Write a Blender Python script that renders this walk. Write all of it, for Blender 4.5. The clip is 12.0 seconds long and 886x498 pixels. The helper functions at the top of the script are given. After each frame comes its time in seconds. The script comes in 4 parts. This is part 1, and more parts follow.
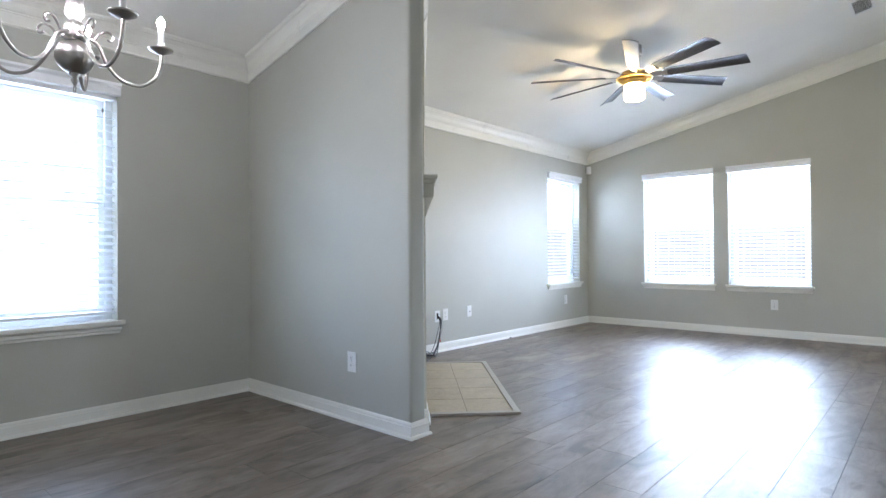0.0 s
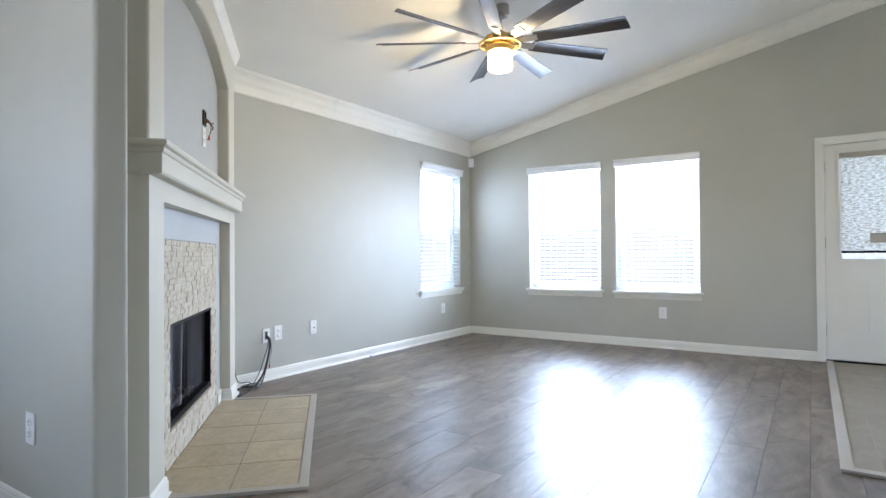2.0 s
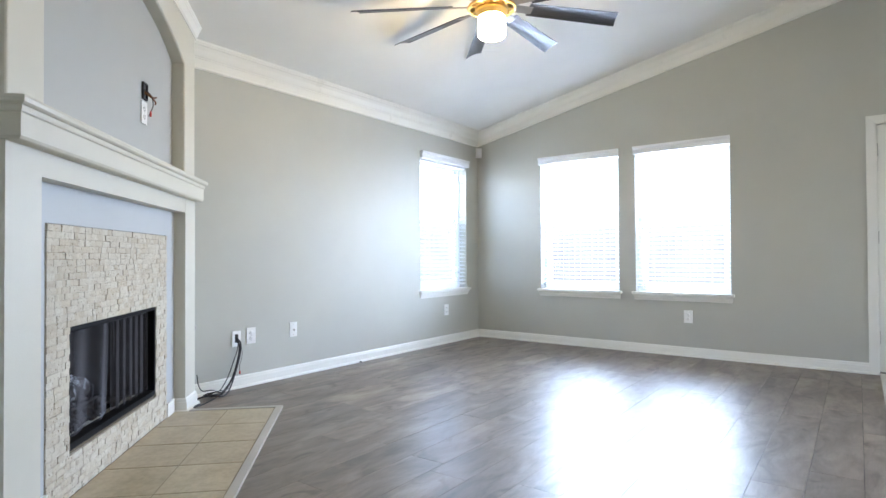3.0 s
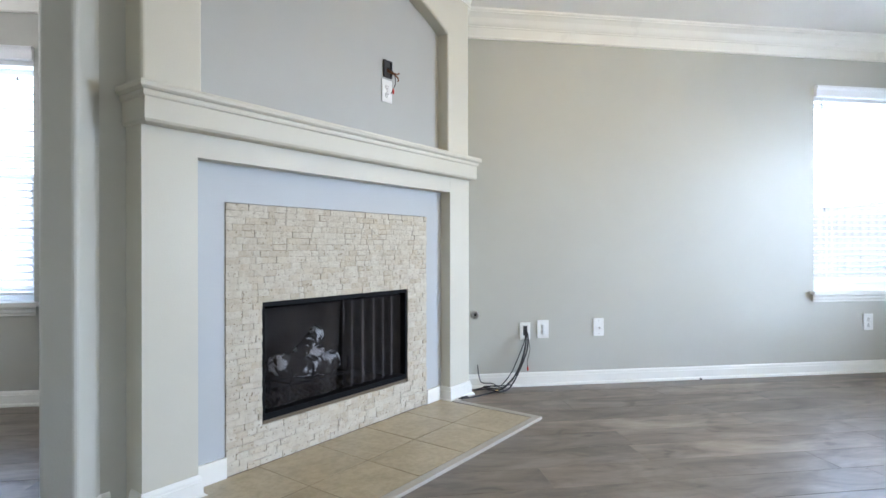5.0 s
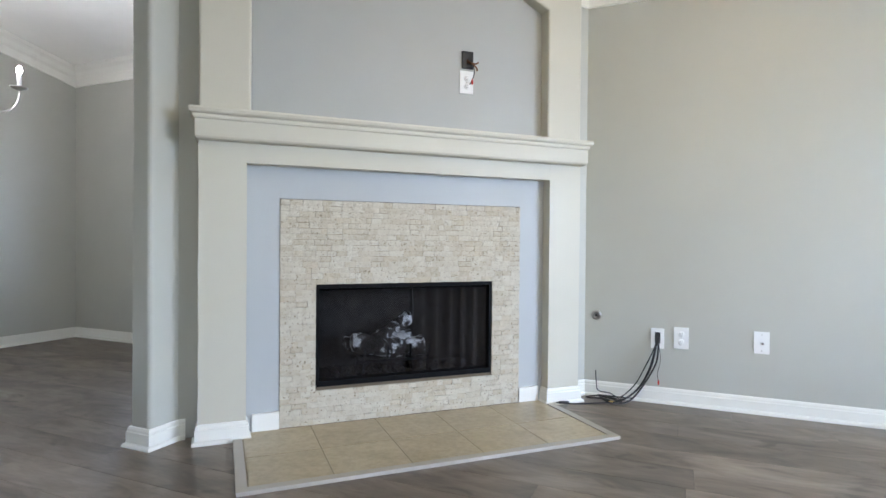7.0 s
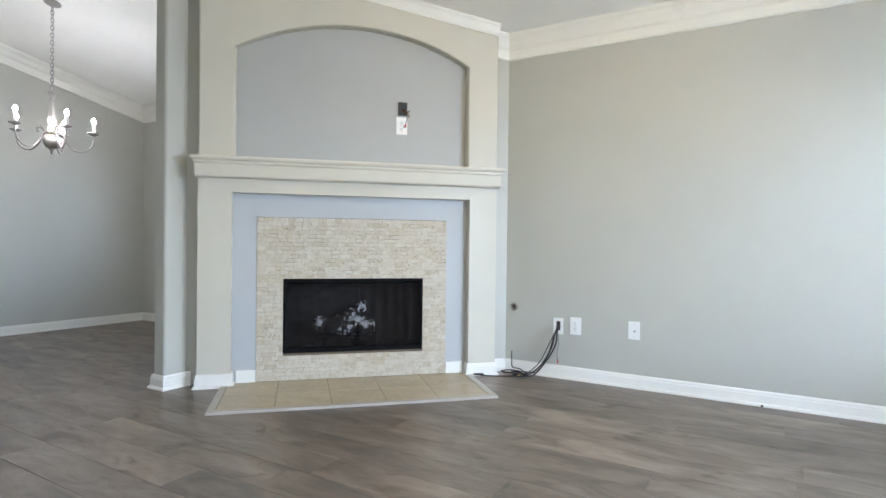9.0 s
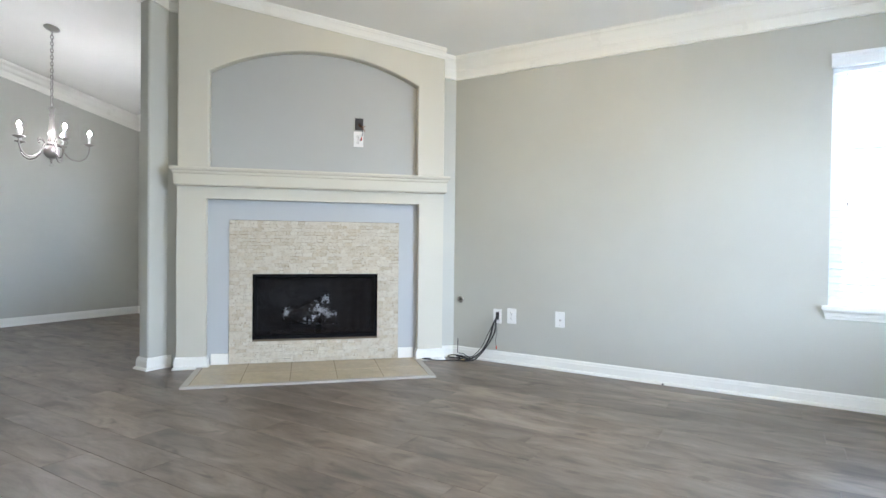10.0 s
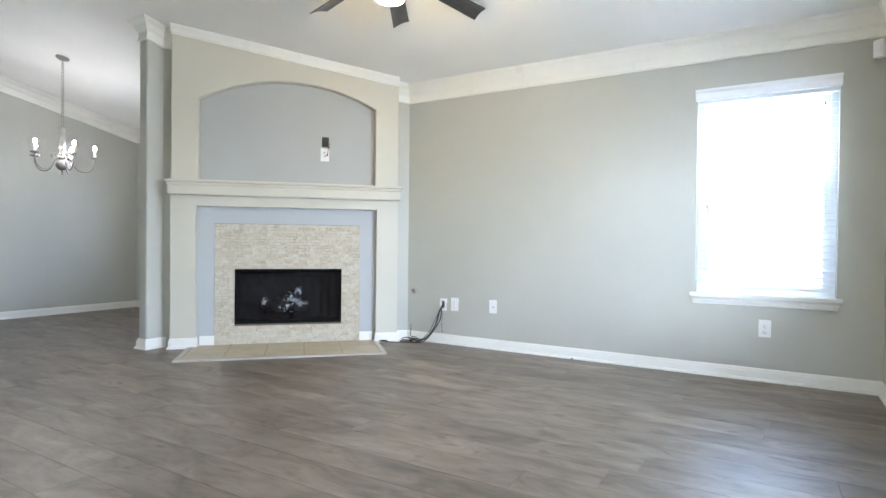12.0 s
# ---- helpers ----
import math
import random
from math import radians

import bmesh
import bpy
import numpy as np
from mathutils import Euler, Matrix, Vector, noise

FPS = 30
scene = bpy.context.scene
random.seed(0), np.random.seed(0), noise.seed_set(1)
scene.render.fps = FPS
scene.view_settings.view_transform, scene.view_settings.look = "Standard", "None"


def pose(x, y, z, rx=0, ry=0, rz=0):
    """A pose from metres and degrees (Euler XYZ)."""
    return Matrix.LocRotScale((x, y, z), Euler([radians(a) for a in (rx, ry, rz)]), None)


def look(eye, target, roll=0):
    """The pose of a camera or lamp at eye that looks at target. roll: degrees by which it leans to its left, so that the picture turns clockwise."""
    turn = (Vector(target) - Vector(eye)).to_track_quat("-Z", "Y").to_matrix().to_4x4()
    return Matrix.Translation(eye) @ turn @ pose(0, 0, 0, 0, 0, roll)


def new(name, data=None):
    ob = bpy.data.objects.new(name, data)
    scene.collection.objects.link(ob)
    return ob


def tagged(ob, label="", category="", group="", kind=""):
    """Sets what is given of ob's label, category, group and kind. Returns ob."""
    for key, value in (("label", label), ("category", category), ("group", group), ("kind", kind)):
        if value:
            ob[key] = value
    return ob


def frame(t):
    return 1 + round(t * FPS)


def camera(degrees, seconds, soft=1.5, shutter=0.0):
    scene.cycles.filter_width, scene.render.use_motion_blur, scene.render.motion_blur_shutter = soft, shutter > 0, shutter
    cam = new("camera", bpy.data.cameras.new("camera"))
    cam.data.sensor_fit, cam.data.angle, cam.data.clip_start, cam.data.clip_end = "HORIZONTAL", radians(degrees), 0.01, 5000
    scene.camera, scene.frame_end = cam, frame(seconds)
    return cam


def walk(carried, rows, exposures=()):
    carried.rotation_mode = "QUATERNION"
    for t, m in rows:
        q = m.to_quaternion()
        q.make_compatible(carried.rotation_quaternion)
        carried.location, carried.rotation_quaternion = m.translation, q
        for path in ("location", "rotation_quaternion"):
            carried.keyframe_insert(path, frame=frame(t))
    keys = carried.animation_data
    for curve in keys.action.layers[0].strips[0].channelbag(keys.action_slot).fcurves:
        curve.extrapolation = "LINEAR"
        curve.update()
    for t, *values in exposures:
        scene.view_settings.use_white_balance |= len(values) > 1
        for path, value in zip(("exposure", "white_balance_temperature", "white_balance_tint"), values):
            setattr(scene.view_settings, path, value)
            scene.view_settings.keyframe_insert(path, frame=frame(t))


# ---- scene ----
cam = camera(77.0, 12.0)
PATH = [
    (0, (3.923, 1.372, 1.02), (2.59, 2.864, 1.039), -0.4),
    (0.5, (3.898, 1.676, 1.021), (2.677, 3.26, 1.04), -0.5),
    (1, (3.89, 2.002, 1.038), (2.735, 3.635, 1.057), -0.5),
    (1.5, (3.839, 2.305, 1.023), (2.715, 3.959, 1.045), -0.4),
    (2, (3.79, 2.614, 1.034), (2.686, 4.282, 1.055), -0.4),
    (2.5, (3.798, 2.932, 1.016), (2.686, 4.594, 1.041), -0.3),
    (3, (3.763, 3.228, 0.983), (2.568, 4.831, 1.01), -0.3),
    (3.5, (3.698, 3.506, 0.956), (2.264, 4.9, 0.99), -0.3),
    (3.7, (3.685, 3.634, 0.95), (2.154, 4.921, 0.985), -0.4),
    (5.5, (3.593, 4.844, 0.934), (1.597, 4.732, 0.917), 0.2),
    (6, (3.477, 5.113, 0.938), (1.53, 4.655, 0.913), 0.5),
    (6.5, (3.407, 5.45, 0.964), (1.519, 4.792, 0.916), 0.7),
    (7, (3.448, 5.79, 0.916), (1.611, 5.0, 0.892), 0.5),
    (9, (3.864, 6.992, 0.961), (2.146, 5.968, 0.938), 0.7),
    (9.5, (3.942, 7.307, 0.94), (2.231, 6.272, 0.929), 0.7),
    (10, (4.094, 7.62, 0.979), (2.384, 6.583, 0.949), 0.7),
    (10.5, (4.234, 7.908, 0.996), (2.523, 6.873, 0.966), 0.7),
    (11, (4.376, 8.14, 0.988), (2.664, 7.107, 0.959), 0.6),
    (11.5, (4.491, 8.305, 0.988), (2.778, 7.273, 0.956), 0.6),
    (12, (4.578, 8.392, 0.97), (2.862, 7.365, 0.945), 0.6),
]
walk(cam, [(t, look(eye, target, roll)) for t, eye, target, roll in PATH],
     exposures=[(0, 3.24, 5750, 14.5), (2.5, 3.31, 5770, 14.5), (3.5, 3.37, 5750, 14.3), (5.5, 3.28, 5850, 14), (6.5, 3.25, 5860, 14), (9, 3.29, 5900, 13), (10.5, 3.34, 5900, 12.5), (12, 3.38, 5900, 12.5)])

# ---- world, light ----
EAST, SOUTH, NORTH = 6.8, 0.55, 9.0     # inner wall faces; the west wall stands at x = 0
world = bpy.data.worlds.new("overcast_sky")
scene.world = world
world.use_nodes = True
sky = world.node_tree.nodes.new("ShaderNodeTexSky")
sky.sky_type = 'NISHITA'
sky.sun_disc = False
sky.sun_elevation = radians(54)
sky.sun_rotation = radians(102)
world.node_tree.links.new(sky.outputs[0], world.node_tree.nodes["Background"].inputs[0])
world.node_tree.nodes["Background"].inputs[1].default_value = 0.15
sun_data = bpy.data.lights.new("sun", 'SUN')
sun_data.energy, sun_data.angle, sun_data.color = 1.5, radians(25), (1.0, 0.97, 0.92)
sun = new("sun", sun_data)
sun.matrix_world = look((7, -1.5, 10), (0, 0, 0))


def window_light(name, x, y, z, width, height, watts, yaw, tint=(0.76, 0.87, 1.0), dip=0):
    """Daylight standing in an opening, shining into the room."""
    data = bpy.data.lights.new(name, 'AREA')
    data.shape, data.size, data.size_y, data.energy, data.color = 'RECTANGLE', width, height, watts, tint
    ob = new(name, data)
    ob.matrix_world = pose(x, y, z, 90 - dip, 0, yaw)
    return ob


SKYLIGHT = 6.2
window_light("daylight_dining", -0.24, 1.95, 1.335, 1.6, 1.5, SKYLIGHT * 0.85, -90)
window_light("daylight_west", -0.46, 8.55, 1.80, 1.5, 0.80, SKYLIGHT * 1.4, -90, dip=30)
window_light("daylight_north", 1.307, NORTH + 0.62, 1.46, 1.0, 1.6, SKYLIGHT * 3.7, 180, dip=36)
window_light("daylight_north", 2.37, NORTH + 0.62, 1.46, 1.0, 1.6, SKYLIGHT * 3.2, 180, dip=36)
window_light("daylight_door", 4.36, NORTH + 0.032, 1.46, 0.66, 0.96, SKYLIGHT * 0.12, 180)
# added fill lamps behind the walk, in assumed openings no view shows
window_light("fill_east", EAST + 0.42, 6.6, 1.45, 0.8, 1.36, SKYLIGHT * 0.95, 90, (0.98, 0.95, 0.89), 20)
window_light("fill_south", 5.2, SOUTH - 0.07, 1.345, 0.8, 1.36, SKYLIGHT * 0.05, 0, (0.97, 0.95, 0.91))


# ---- materials ----
class Mat:
    """A node material and short ways to add to it."""

    def __init__(self, name, color=(0.8, 0.8, 0.8), rough=0.5, metal=0.0, spec=0.5):
        self.mat = bpy.data.materials.new(name)
        self.mat.use_nodes = True
        self.nodes, self.links = self.mat.node_tree.nodes, self.mat.node_tree.links
        self.bsdf = self.nodes["Principled BSDF"]
        self.set("Base Color", (*color, 1)), self.set("Roughness", rough), self.set("Metallic", metal)
        self.set("Specular IOR Level", spec)

    def set(self, socket, value):
        self.bsdf.inputs[socket].default_value = value

    def node(self, kind, **inputs):
        n = self.nodes.new(kind)
        for key, value in inputs.items():
            n.inputs[key.replace("_", " ")].default_value = value
        return n

    def link(self, a, b):
        self.links.new(a, b)

    def coords(self, scale=(1, 1, 1), space="Object", spread=False):
        tc = self.node("ShaderNodeTexCoord")
        mp = self.node("ShaderNodeMapping")
        mp.inputs["Scale"].default_value = scale
        self.link(tc.outputs[space], mp.inputs["Vector"])
        if spread:
            info = self.node("ShaderNodeObjectInfo")
            mul = self.node("ShaderNodeVectorMath")
            mul.operation = 'SCALE'
            mul.inputs[0].default_value = (37.0, 91.0, 13.0)
            self.link(info.outputs["Random"], mul.inputs["Scale"])
            self.link(mul.outputs[0], mp.inputs["Location"])
        return mp.outputs[0]

    def noise(self, vec, scale, detail=3, rough=0.55, distort=0.0):
        n = self.node("ShaderNodeTexNoise", Scale=scale, Detail=detail, Roughness=rough, Distortion=distort)
        self.link(vec, n.inputs["Vector"])
        return n.outputs["Fac"]

    def ramp(self, fac, *stops):
        r = self.node("ShaderNodeValToRGB")
        while len(r.color_ramp.elements) < len(stops):
            r.color_ramp.elements.new(0.5)
        for e, (p, c) in zip(r.color_ramp.elements, stops):
            e.position, e.color = p, (*c, 1) if len(c) == 3 else c
        self.link(fac, r.inputs["Fac"])
        return r.outputs["Color"]

    def mix(self, fac, a, b, mode='MIX'):
        m = self.nodes.new("ShaderNodeMix")
        m.data_type, m.blend_type = 'RGBA', mode
        for sock, value in ((m.inputs[0], fac), (m.inputs[6], a), (m.inputs[7], b)):
            if isinstance(value, (int, float)):
                sock.default_value = value
            elif isinstance(value, tuple):
                sock.default_value = (*value, 1)
            else:
                self.link(value, sock)
        return m.outputs[2]

    def color(self, out):
        self.link(out, self.bsdf.inputs["Base Color"])

    def rough(self, fac, low, high):
        m = self.node("ShaderNodeMapRange")
        m.inputs["To Min"].default_value, m.inputs["To Max"].default_value = low, high
        self.link(fac, m.inputs["Value"])
        self.link(m.outputs[0], self.bsdf.inputs["Roughness"])

    def bump(self, fac, strength, distance):
        b = self.node("ShaderNodeBump", Strength=strength, Distance=distance)
        self.link(fac, b.inputs["Height"])
        self.link(b.outputs[0], self.bsdf.inputs["Normal"])


def paint(name, color, rough=0.55, peel=0.25, blotch=0.04, grain=170):
    """Rolled wall paint with a fine orange peel and faint patches."""
    m = Mat(name, color, rough, spec=0.4)
    v = m.coords()
    patch = m.noise(v, 1.3, 4)
    dark = tuple(c * (1 - blotch) for c in color)
    light = tuple(min(1, c * (1 + blotch)) for c in color)
    m.color(m.ramp(patch, (0.3, dark), (0.7, light)))
    m.rough(m.noise(v, 6, 3), rough - 0.08, rough + 0.08)
    m.bump(m.noise(v, grain, 2), peel, 0.002)
    return m.mat


WALL = paint("greige_wall_paint", (0.478, 0.476, 0.421), 0.5)
CEILING = paint("ceiling_paint", (0.87, 0.855, 0.80), 0.8, 0.5, 0.03, 90)
TRIM = paint("white_trim_paint", (0.80, 0.79, 0.73), 0.32, 0.08, 0.03, 60)
CROWN = paint("crown_paint", (0.83, 0.815, 0.745), 0.3, 0.06, 0.03, 40)
CREAM = paint("cream_surround_paint", (0.575, 0.548, 0.455), 0.45, 0.2, 0.03)
# border round the stone: a little paler and bluer than the niche
BORDER = paint("pale_blue_grey_border", (0.45, 0.468, 0.472), 0.5, 0.2, 0.03)
NICHE = paint("pale_grey_niche_paint", (0.415, 0.42, 0.397), 0.5, 0.2, 0.03)
VINYL = paint("white_vinyl", (0.82, 0.83, 0.83), 0.35, 0.05, 0.02, 30)
PLATE = Mat("white_plastic", (0.82, 0.82, 0.80), 0.3).mat
SLOT = Mat("dark_slot", (0.03, 0.03, 0.03), 0.6).mat
BLACK = Mat("black_rubber", (0.012, 0.012, 0.014), 0.45).mat
RED = Mat("red_plastic", (0.5, 0.03, 0.02), 0.4).mat
STONE_JOINT = paint("dark_stone_joint", (0.16, 0.125, 0.085), 0.95, 0.4, 0.1)
ENTRY_GROUT = paint("olive_grout", (0.36, 0.33, 0.26), 0.9, 0.4, 0.08)
GROUT = paint("sandy_grout", (0.31, 0.265, 0.195), 0.9, 0.5, 0.1)
TRANSITION = paint("pale_transition_strip", (0.43, 0.40, 0.35), 0.4, 0.05, 0.08, 50)


def wood_planks():
    m = Mat("grey_brown_plank", rough=0.3, spec=0.8)
    blotch = m.noise(m.coords((7.0, 2.7, 7.0), spread=True), 1.0, 6, 0.56, 0.9)
    broad = m.noise(m.coords((3.4, 0.9, 3.4), spread=True), 1.0, 3, 0.5, 0.3)
    fine = m.noise(m.coords((60, 6.0, 60), spread=True), 2.0, 4, 0.65, 0.2)
    ring = m.noise(m.coords((9.0, 1.5, 9.0), spread=True), 0.9, 1, 0.4, 0.3)
    wave = m.node("ShaderNodeMath")
    wave.operation = 'PINGPONG'
    wave.inputs[1].default_value = 0.045
    m.link(ring, wave.inputs[0])
    knots = m.noise(m.coords((10.0, 5.0, 10.0), spread=True), 0.9, 2, 0.5, 0.8)
    speck = m.noise(m.coords((30, 7, 30), spread=True), 1.0, 4, 0.6, 0.3)
    info = m.node("ShaderNodeObjectInfo")
    base = m.ramp(blotch, (0.30, (0.092, 0.072, 0.056)), (0.43, (0.156, 0.126, 0.099)), (0.56, (0.212, 0.175, 0.140)), (0.70, (0.262, 0.222, 0.181)))
    base = m.mix(0.6, base, m.ramp(broad, (0.34, (0.62, 0.60, 0.58)), (0.64, (1.12, 1.1, 1.08))), 'MULTIPLY')
    base = m.mix(0.32, base, m.ramp(fine, (0.32, (0.66, 0.63, 0.60)), (0.66, (1.16, 1.16, 1.15))), 'MULTIPLY')
    base = m.mix(0.45, base, m.ramp(speck, (0.30, (0.55, 0.52, 0.49)), (0.46, (1.0, 1.0, 1.0)), (0.72, (1.12, 1.12, 1.12))), 'MULTIPLY')
    base = m.mix(0.14, base, m.ramp(wave.outputs[0], (0.0, (0.62, 0.58, 0.55)), (0.02, (1.08, 1.08, 1.08))), 'MULTIPLY')
    base = m.mix(0.75, base, m.ramp(knots, (0.25, (0.34, 0.30, 0.27)), (0.36, (1, 1, 1))), 'MULTIPLY')
    tone = m.ramp(info.outputs["Random"], (0.0, (0.86, 0.845, 0.83)), (0.5, (1.0, 0.985, 0.965)), (1.0, (1.16, 1.135, 1.10)))
    m.color(m.mix(1.0, base, tone, 'MULTIPLY'))
    m.rough(m.mix(0.5, fine, info.outputs["Random"]), 0.36, 0.45)
    m.bump(fine, 0.08, 0.002)
    return m.mat


WOOD = wood_planks()


def ceramic(name, a, b, rough, mottle):
    m = Mat(name, a, rough)
    v = m.coords((1, 1, 1), spread=True)
    big = m.noise(v, 5, 5, 0.6, 0.8)
    spot = m.noise(v, 34, 3, 0.6)
    info = m.node("ShaderNodeObjectInfo")
    c = m.ramp(big, (0.3, a), (0.7, b))
    c = m.mix(mottle, c, m.ramp(spot, (0.35, (0.62, 0.58, 0.5)), (0.6, (1, 1, 1))), 'MULTIPLY')
    c = m.mix(1.0, c, m.ramp(info.outputs["Random"], (0, (0.94, 0.93, 0.92)), (1, (1.05, 1.05, 1.05))), 'MULTIPLY')
    m.color(c)
    m.rough(spot, rough - 0.05, rough + 0.12)
    m.bump(big, 0.015, 0.002)
    return m.mat


HEARTH_TILE = ceramic("beige_ceramic_tile", (0.40, 0.328, 0.205), (0.52, 0.44, 0.295), 0.3, 0.45)
ENTRY_TILE = ceramic("grey_beige_floor_tile", (0.235, 0.207, 0.152), (0.305, 0.27, 0.205), 0.42, 0.2)


def travertine():
    m = Mat("split_travertine", rough=0.75, spec=0.3)
    v = m.coords((1, 1, 1), spread=True)
    info = m.node("ShaderNodeObjectInfo")
    geo = m.node("ShaderNodeNewGeometry")
    add = m.node("ShaderNodeMath")
    m.link(info.outputs["Random"], add.inputs[0]), m.link(geo.outputs["Random Per Island"], add.inputs[1])
    frac = m.node("ShaderNodeMath")
    frac.operation = 'FRACT'
    m.link(add.outputs[0], frac.inputs[0])
    tone = m.ramp(frac.outputs[0], (0, (0.505, 0.445, 0.34)), (0.3, (0.555, 0.505, 0.405)), (0.7, (0.60, 0.56, 0.465)), (1, (0.535, 0.47, 0.355)))
    vein = m.noise(v, 26, 5, 0.65, 0.6)
    pits = m.noise(v, 85, 3, 0.6)
    c = m.mix(0.4, tone, m.ramp(vein, (0.32, (0.66, 0.60, 0.52)), (0.55, (1, 1, 1))), 'MULTIPLY')
    c = m.mix(0.8, c, m.ramp(pits, (0.32, (0.25, 0.19, 0.13)), (0.39, (1, 1, 1))), 'MULTIPLY')
    m.color(c)
    m.bump(m.noise(v, 60, 5, 0.7), 0.7, 0.006)
    return m.mat


STONE = travertine()
NICKEL = Mat("brushed_nickel", (0.40, 0.375, 0.345), 0.3, 1.0).mat
COPPER = Mat("dark_copper_wire", (0.20, 0.095, 0.05), 0.45, 0.5).mat
BRASS = Mat("satin_brass", (0.72, 0.50, 0.17), 0.32, 1.0).mat


def soot_black(name, color, rough, metal=0.0):
    m = Mat(name, color, rough, metal, 0.06)
    v = m.coords()
    m.color(m.mix(0.7, color, m.ramp(m.noise(v, 14, 5), (0.3, (0.35, 0.35, 0.36)), (0.7, (1.4, 1.38, 1.36))), 'MULTIPLY'))
    m.bump(m.noise(v, 60, 3), 0.2, 0.002)
    return m.mat


IRON = soot_black("black_painted_steel", (0.008, 0.008, 0.009), 0.5, 0.0)
SOOT = soot_black("sooty_firebrick", (0.032, 0.031, 0.031), 0.85)


def log_material():
    m = Mat("charred_ceramic_log", rough=0.95, spec=0.1)
    v = m.coords()
    f = m.noise(v, 11, 5, 0.6, 0.5)
    m.color(m.ramp(f, (0.40, (0.012, 0.011, 0.010)), (0.515, (0.03, 0.027, 0.025)), (0.54, (0.08, 0.08, 0.085)), (0.59, (0.58, 0.60, 0.64))))
    m.bump(f, 0.8, 0.02)
    return m.mat


LOG = log_material()
EMBER = soot_black("ash_bed", (0.028, 0.024, 0.02), 0.95)


def blade_material():
    m = Mat("brushed_dark_nickel_blade", (0.22, 0.22, 0.225), 0.33, 0.85)
    f = m.noise(m.coords((2, 80, 80)), 3, 3)
    m.color(m.ramp(f, (0.3, (0.085, 0.085, 0.09)), (0.7, (0.14, 0.14, 0.147))))
    return m.mat


BLADE = blade_material()


def glow(name, color, strength):
    m = Mat(name, (0.9, 0.9, 0.9), 0.3)
    m.set("Emission Color", (*color, 1)), m.set("Emission Strength", strength)
    return m.mat


FAN_GLASS = glow("lit_frosted_glass", (1.0, 0.76, 0.42), 12.0)
BULB = glow("lit_candle_bulb", (1.0, 0.95, 0.92), 60.0)


def clear_glass():
    m = Mat("window_glass", (1, 1, 1), 0.0)
    t = m.node("ShaderNodeBsdfTransparent")
    g = m.node("ShaderNodeBsdfGlossy")
    g.inputs["Roughness"].default_value = 0.02
    facing = m.node("ShaderNodeLayerWeight", Blend=0.5)
    f = m.node("ShaderNodeMath")
    f.operation = 'POWER'
    f.inputs[1].default_value = 4.0
    m.link(facing.outputs["Facing"], f.inputs[0])
    mixer = m.node("ShaderNodeMixShader")
    m.link(f.outputs[0], mixer.inputs[0]), m.link(t.outputs[0], mixer.inputs[1]), m.link(g.outputs[0], mixer.inputs[2])
    m.link(mixer.outputs[0], m.nodes["Material Output"].inputs["Surface"])
    return m.mat


GLASS = clear_glass()


def translucent(name, build):
    """Thin stuff that lets light through."""
    m = Mat(name, (0.8, 0.8, 0.8), 0.6)
    tr = m.node("ShaderNodeBsdfTranslucent")
    mixer = m.node("ShaderNodeMixShader")
    c = build(m)
    m.color(c), m.link(c, tr.inputs["Color"])
    mixer.inputs[0].default_value = 0.5
    m.link(m.bsdf.outputs[0], mixer.inputs[1]), m.link(tr.outputs[0], mixer.inputs[2])
    m.link(mixer.outputs[0], m.nodes["Material Output"].inputs["Surface"])
    return m.mat


SLAT = translucent("white_blind_slat", lambda m: m.ramp(m.noise(m.coords((1, 12, 12)), 6), (0.3, (0.80, 0.82, 0.84)), (0.7, (0.86, 0.87, 0.88))))


def shade_weave(m):
    dashes = m.noise(m.coords((34, 1, 100)), 1.0, 2, 0.5)
    tone = m.noise(m.coords((30, 1, 70)), 0.8, 1)
    base = m.ramp(dashes, (0.36, (0.42, 0.40, 0.36)), (0.48, (0.66, 0.65, 0.62)), (0.6, (0.78, 0.78, 0.76)))
    return m.mix(0.85, base, m.ramp(tone, (0.35, (0.75, 0.70, 0.62)), (0.6, (1, 1, 1))), 'MULTIPLY')


SHADE = translucent("mottled_woven_shade", shade_weave)


def outdoor(name, a, b, scale, rough=0.9):
    m = Mat(name, a, rough)
    v = m.coords()
    m.color(m.ramp(m.noise(v, scale, 6, 0.65), (0.3, a), (0.7, b)))
    m.bump(m.noise(v, scale * 8, 3), 0.5, 0.02)
    return m.mat


GRASS = outdoor("lawn", (0.05, 0.08, 0.025), (0.11, 0.14, 0.05), 3)
FENCE = outdoor("weathered_cedar", (0.26, 0.22, 0.19), (0.38, 0.33, 0.28), 5)
SIDING = outdoor("pale_siding", (0.78, 0.76, 0.72), (0.84, 0.82, 0.78), 4)
ROOF = outdoor("pale_shingle", (0.38, 0.37, 0.35), (0.48, 0.47, 0.45), 9)


# ---- building helpers ----
def box(bm, x0, x1, y0, y1, z0, z1):
    v = [bm.verts.new(p) for p in ((x0, y0, z0), (x1, y0, z0), (x1, y1, z0), (x0, y1, z0), (x0, y0, z1), (x1, y0, z1), (x1, y1, z1), (x0, y1, z1))]
    for f in ((3, 2, 1, 0), (4, 5, 6, 7), (0, 1, 5, 4), (1, 2, 6, 5), (2, 3, 7, 6), (3, 0, 4, 7)):
        bm.faces.new([v[i] for i in f])
    return v


def bevelled(bm, width, segments=2):
    edges = [e for e in bm.edges if len(e.link_faces) == 2 and e.calc_face_angle(0) > 0.6]
    bmesh.ops.bevel(bm, geom=edges, offset=width, segments=segments, profile=0.5, affect='EDGES', clamp_overlap=True)
    return bm


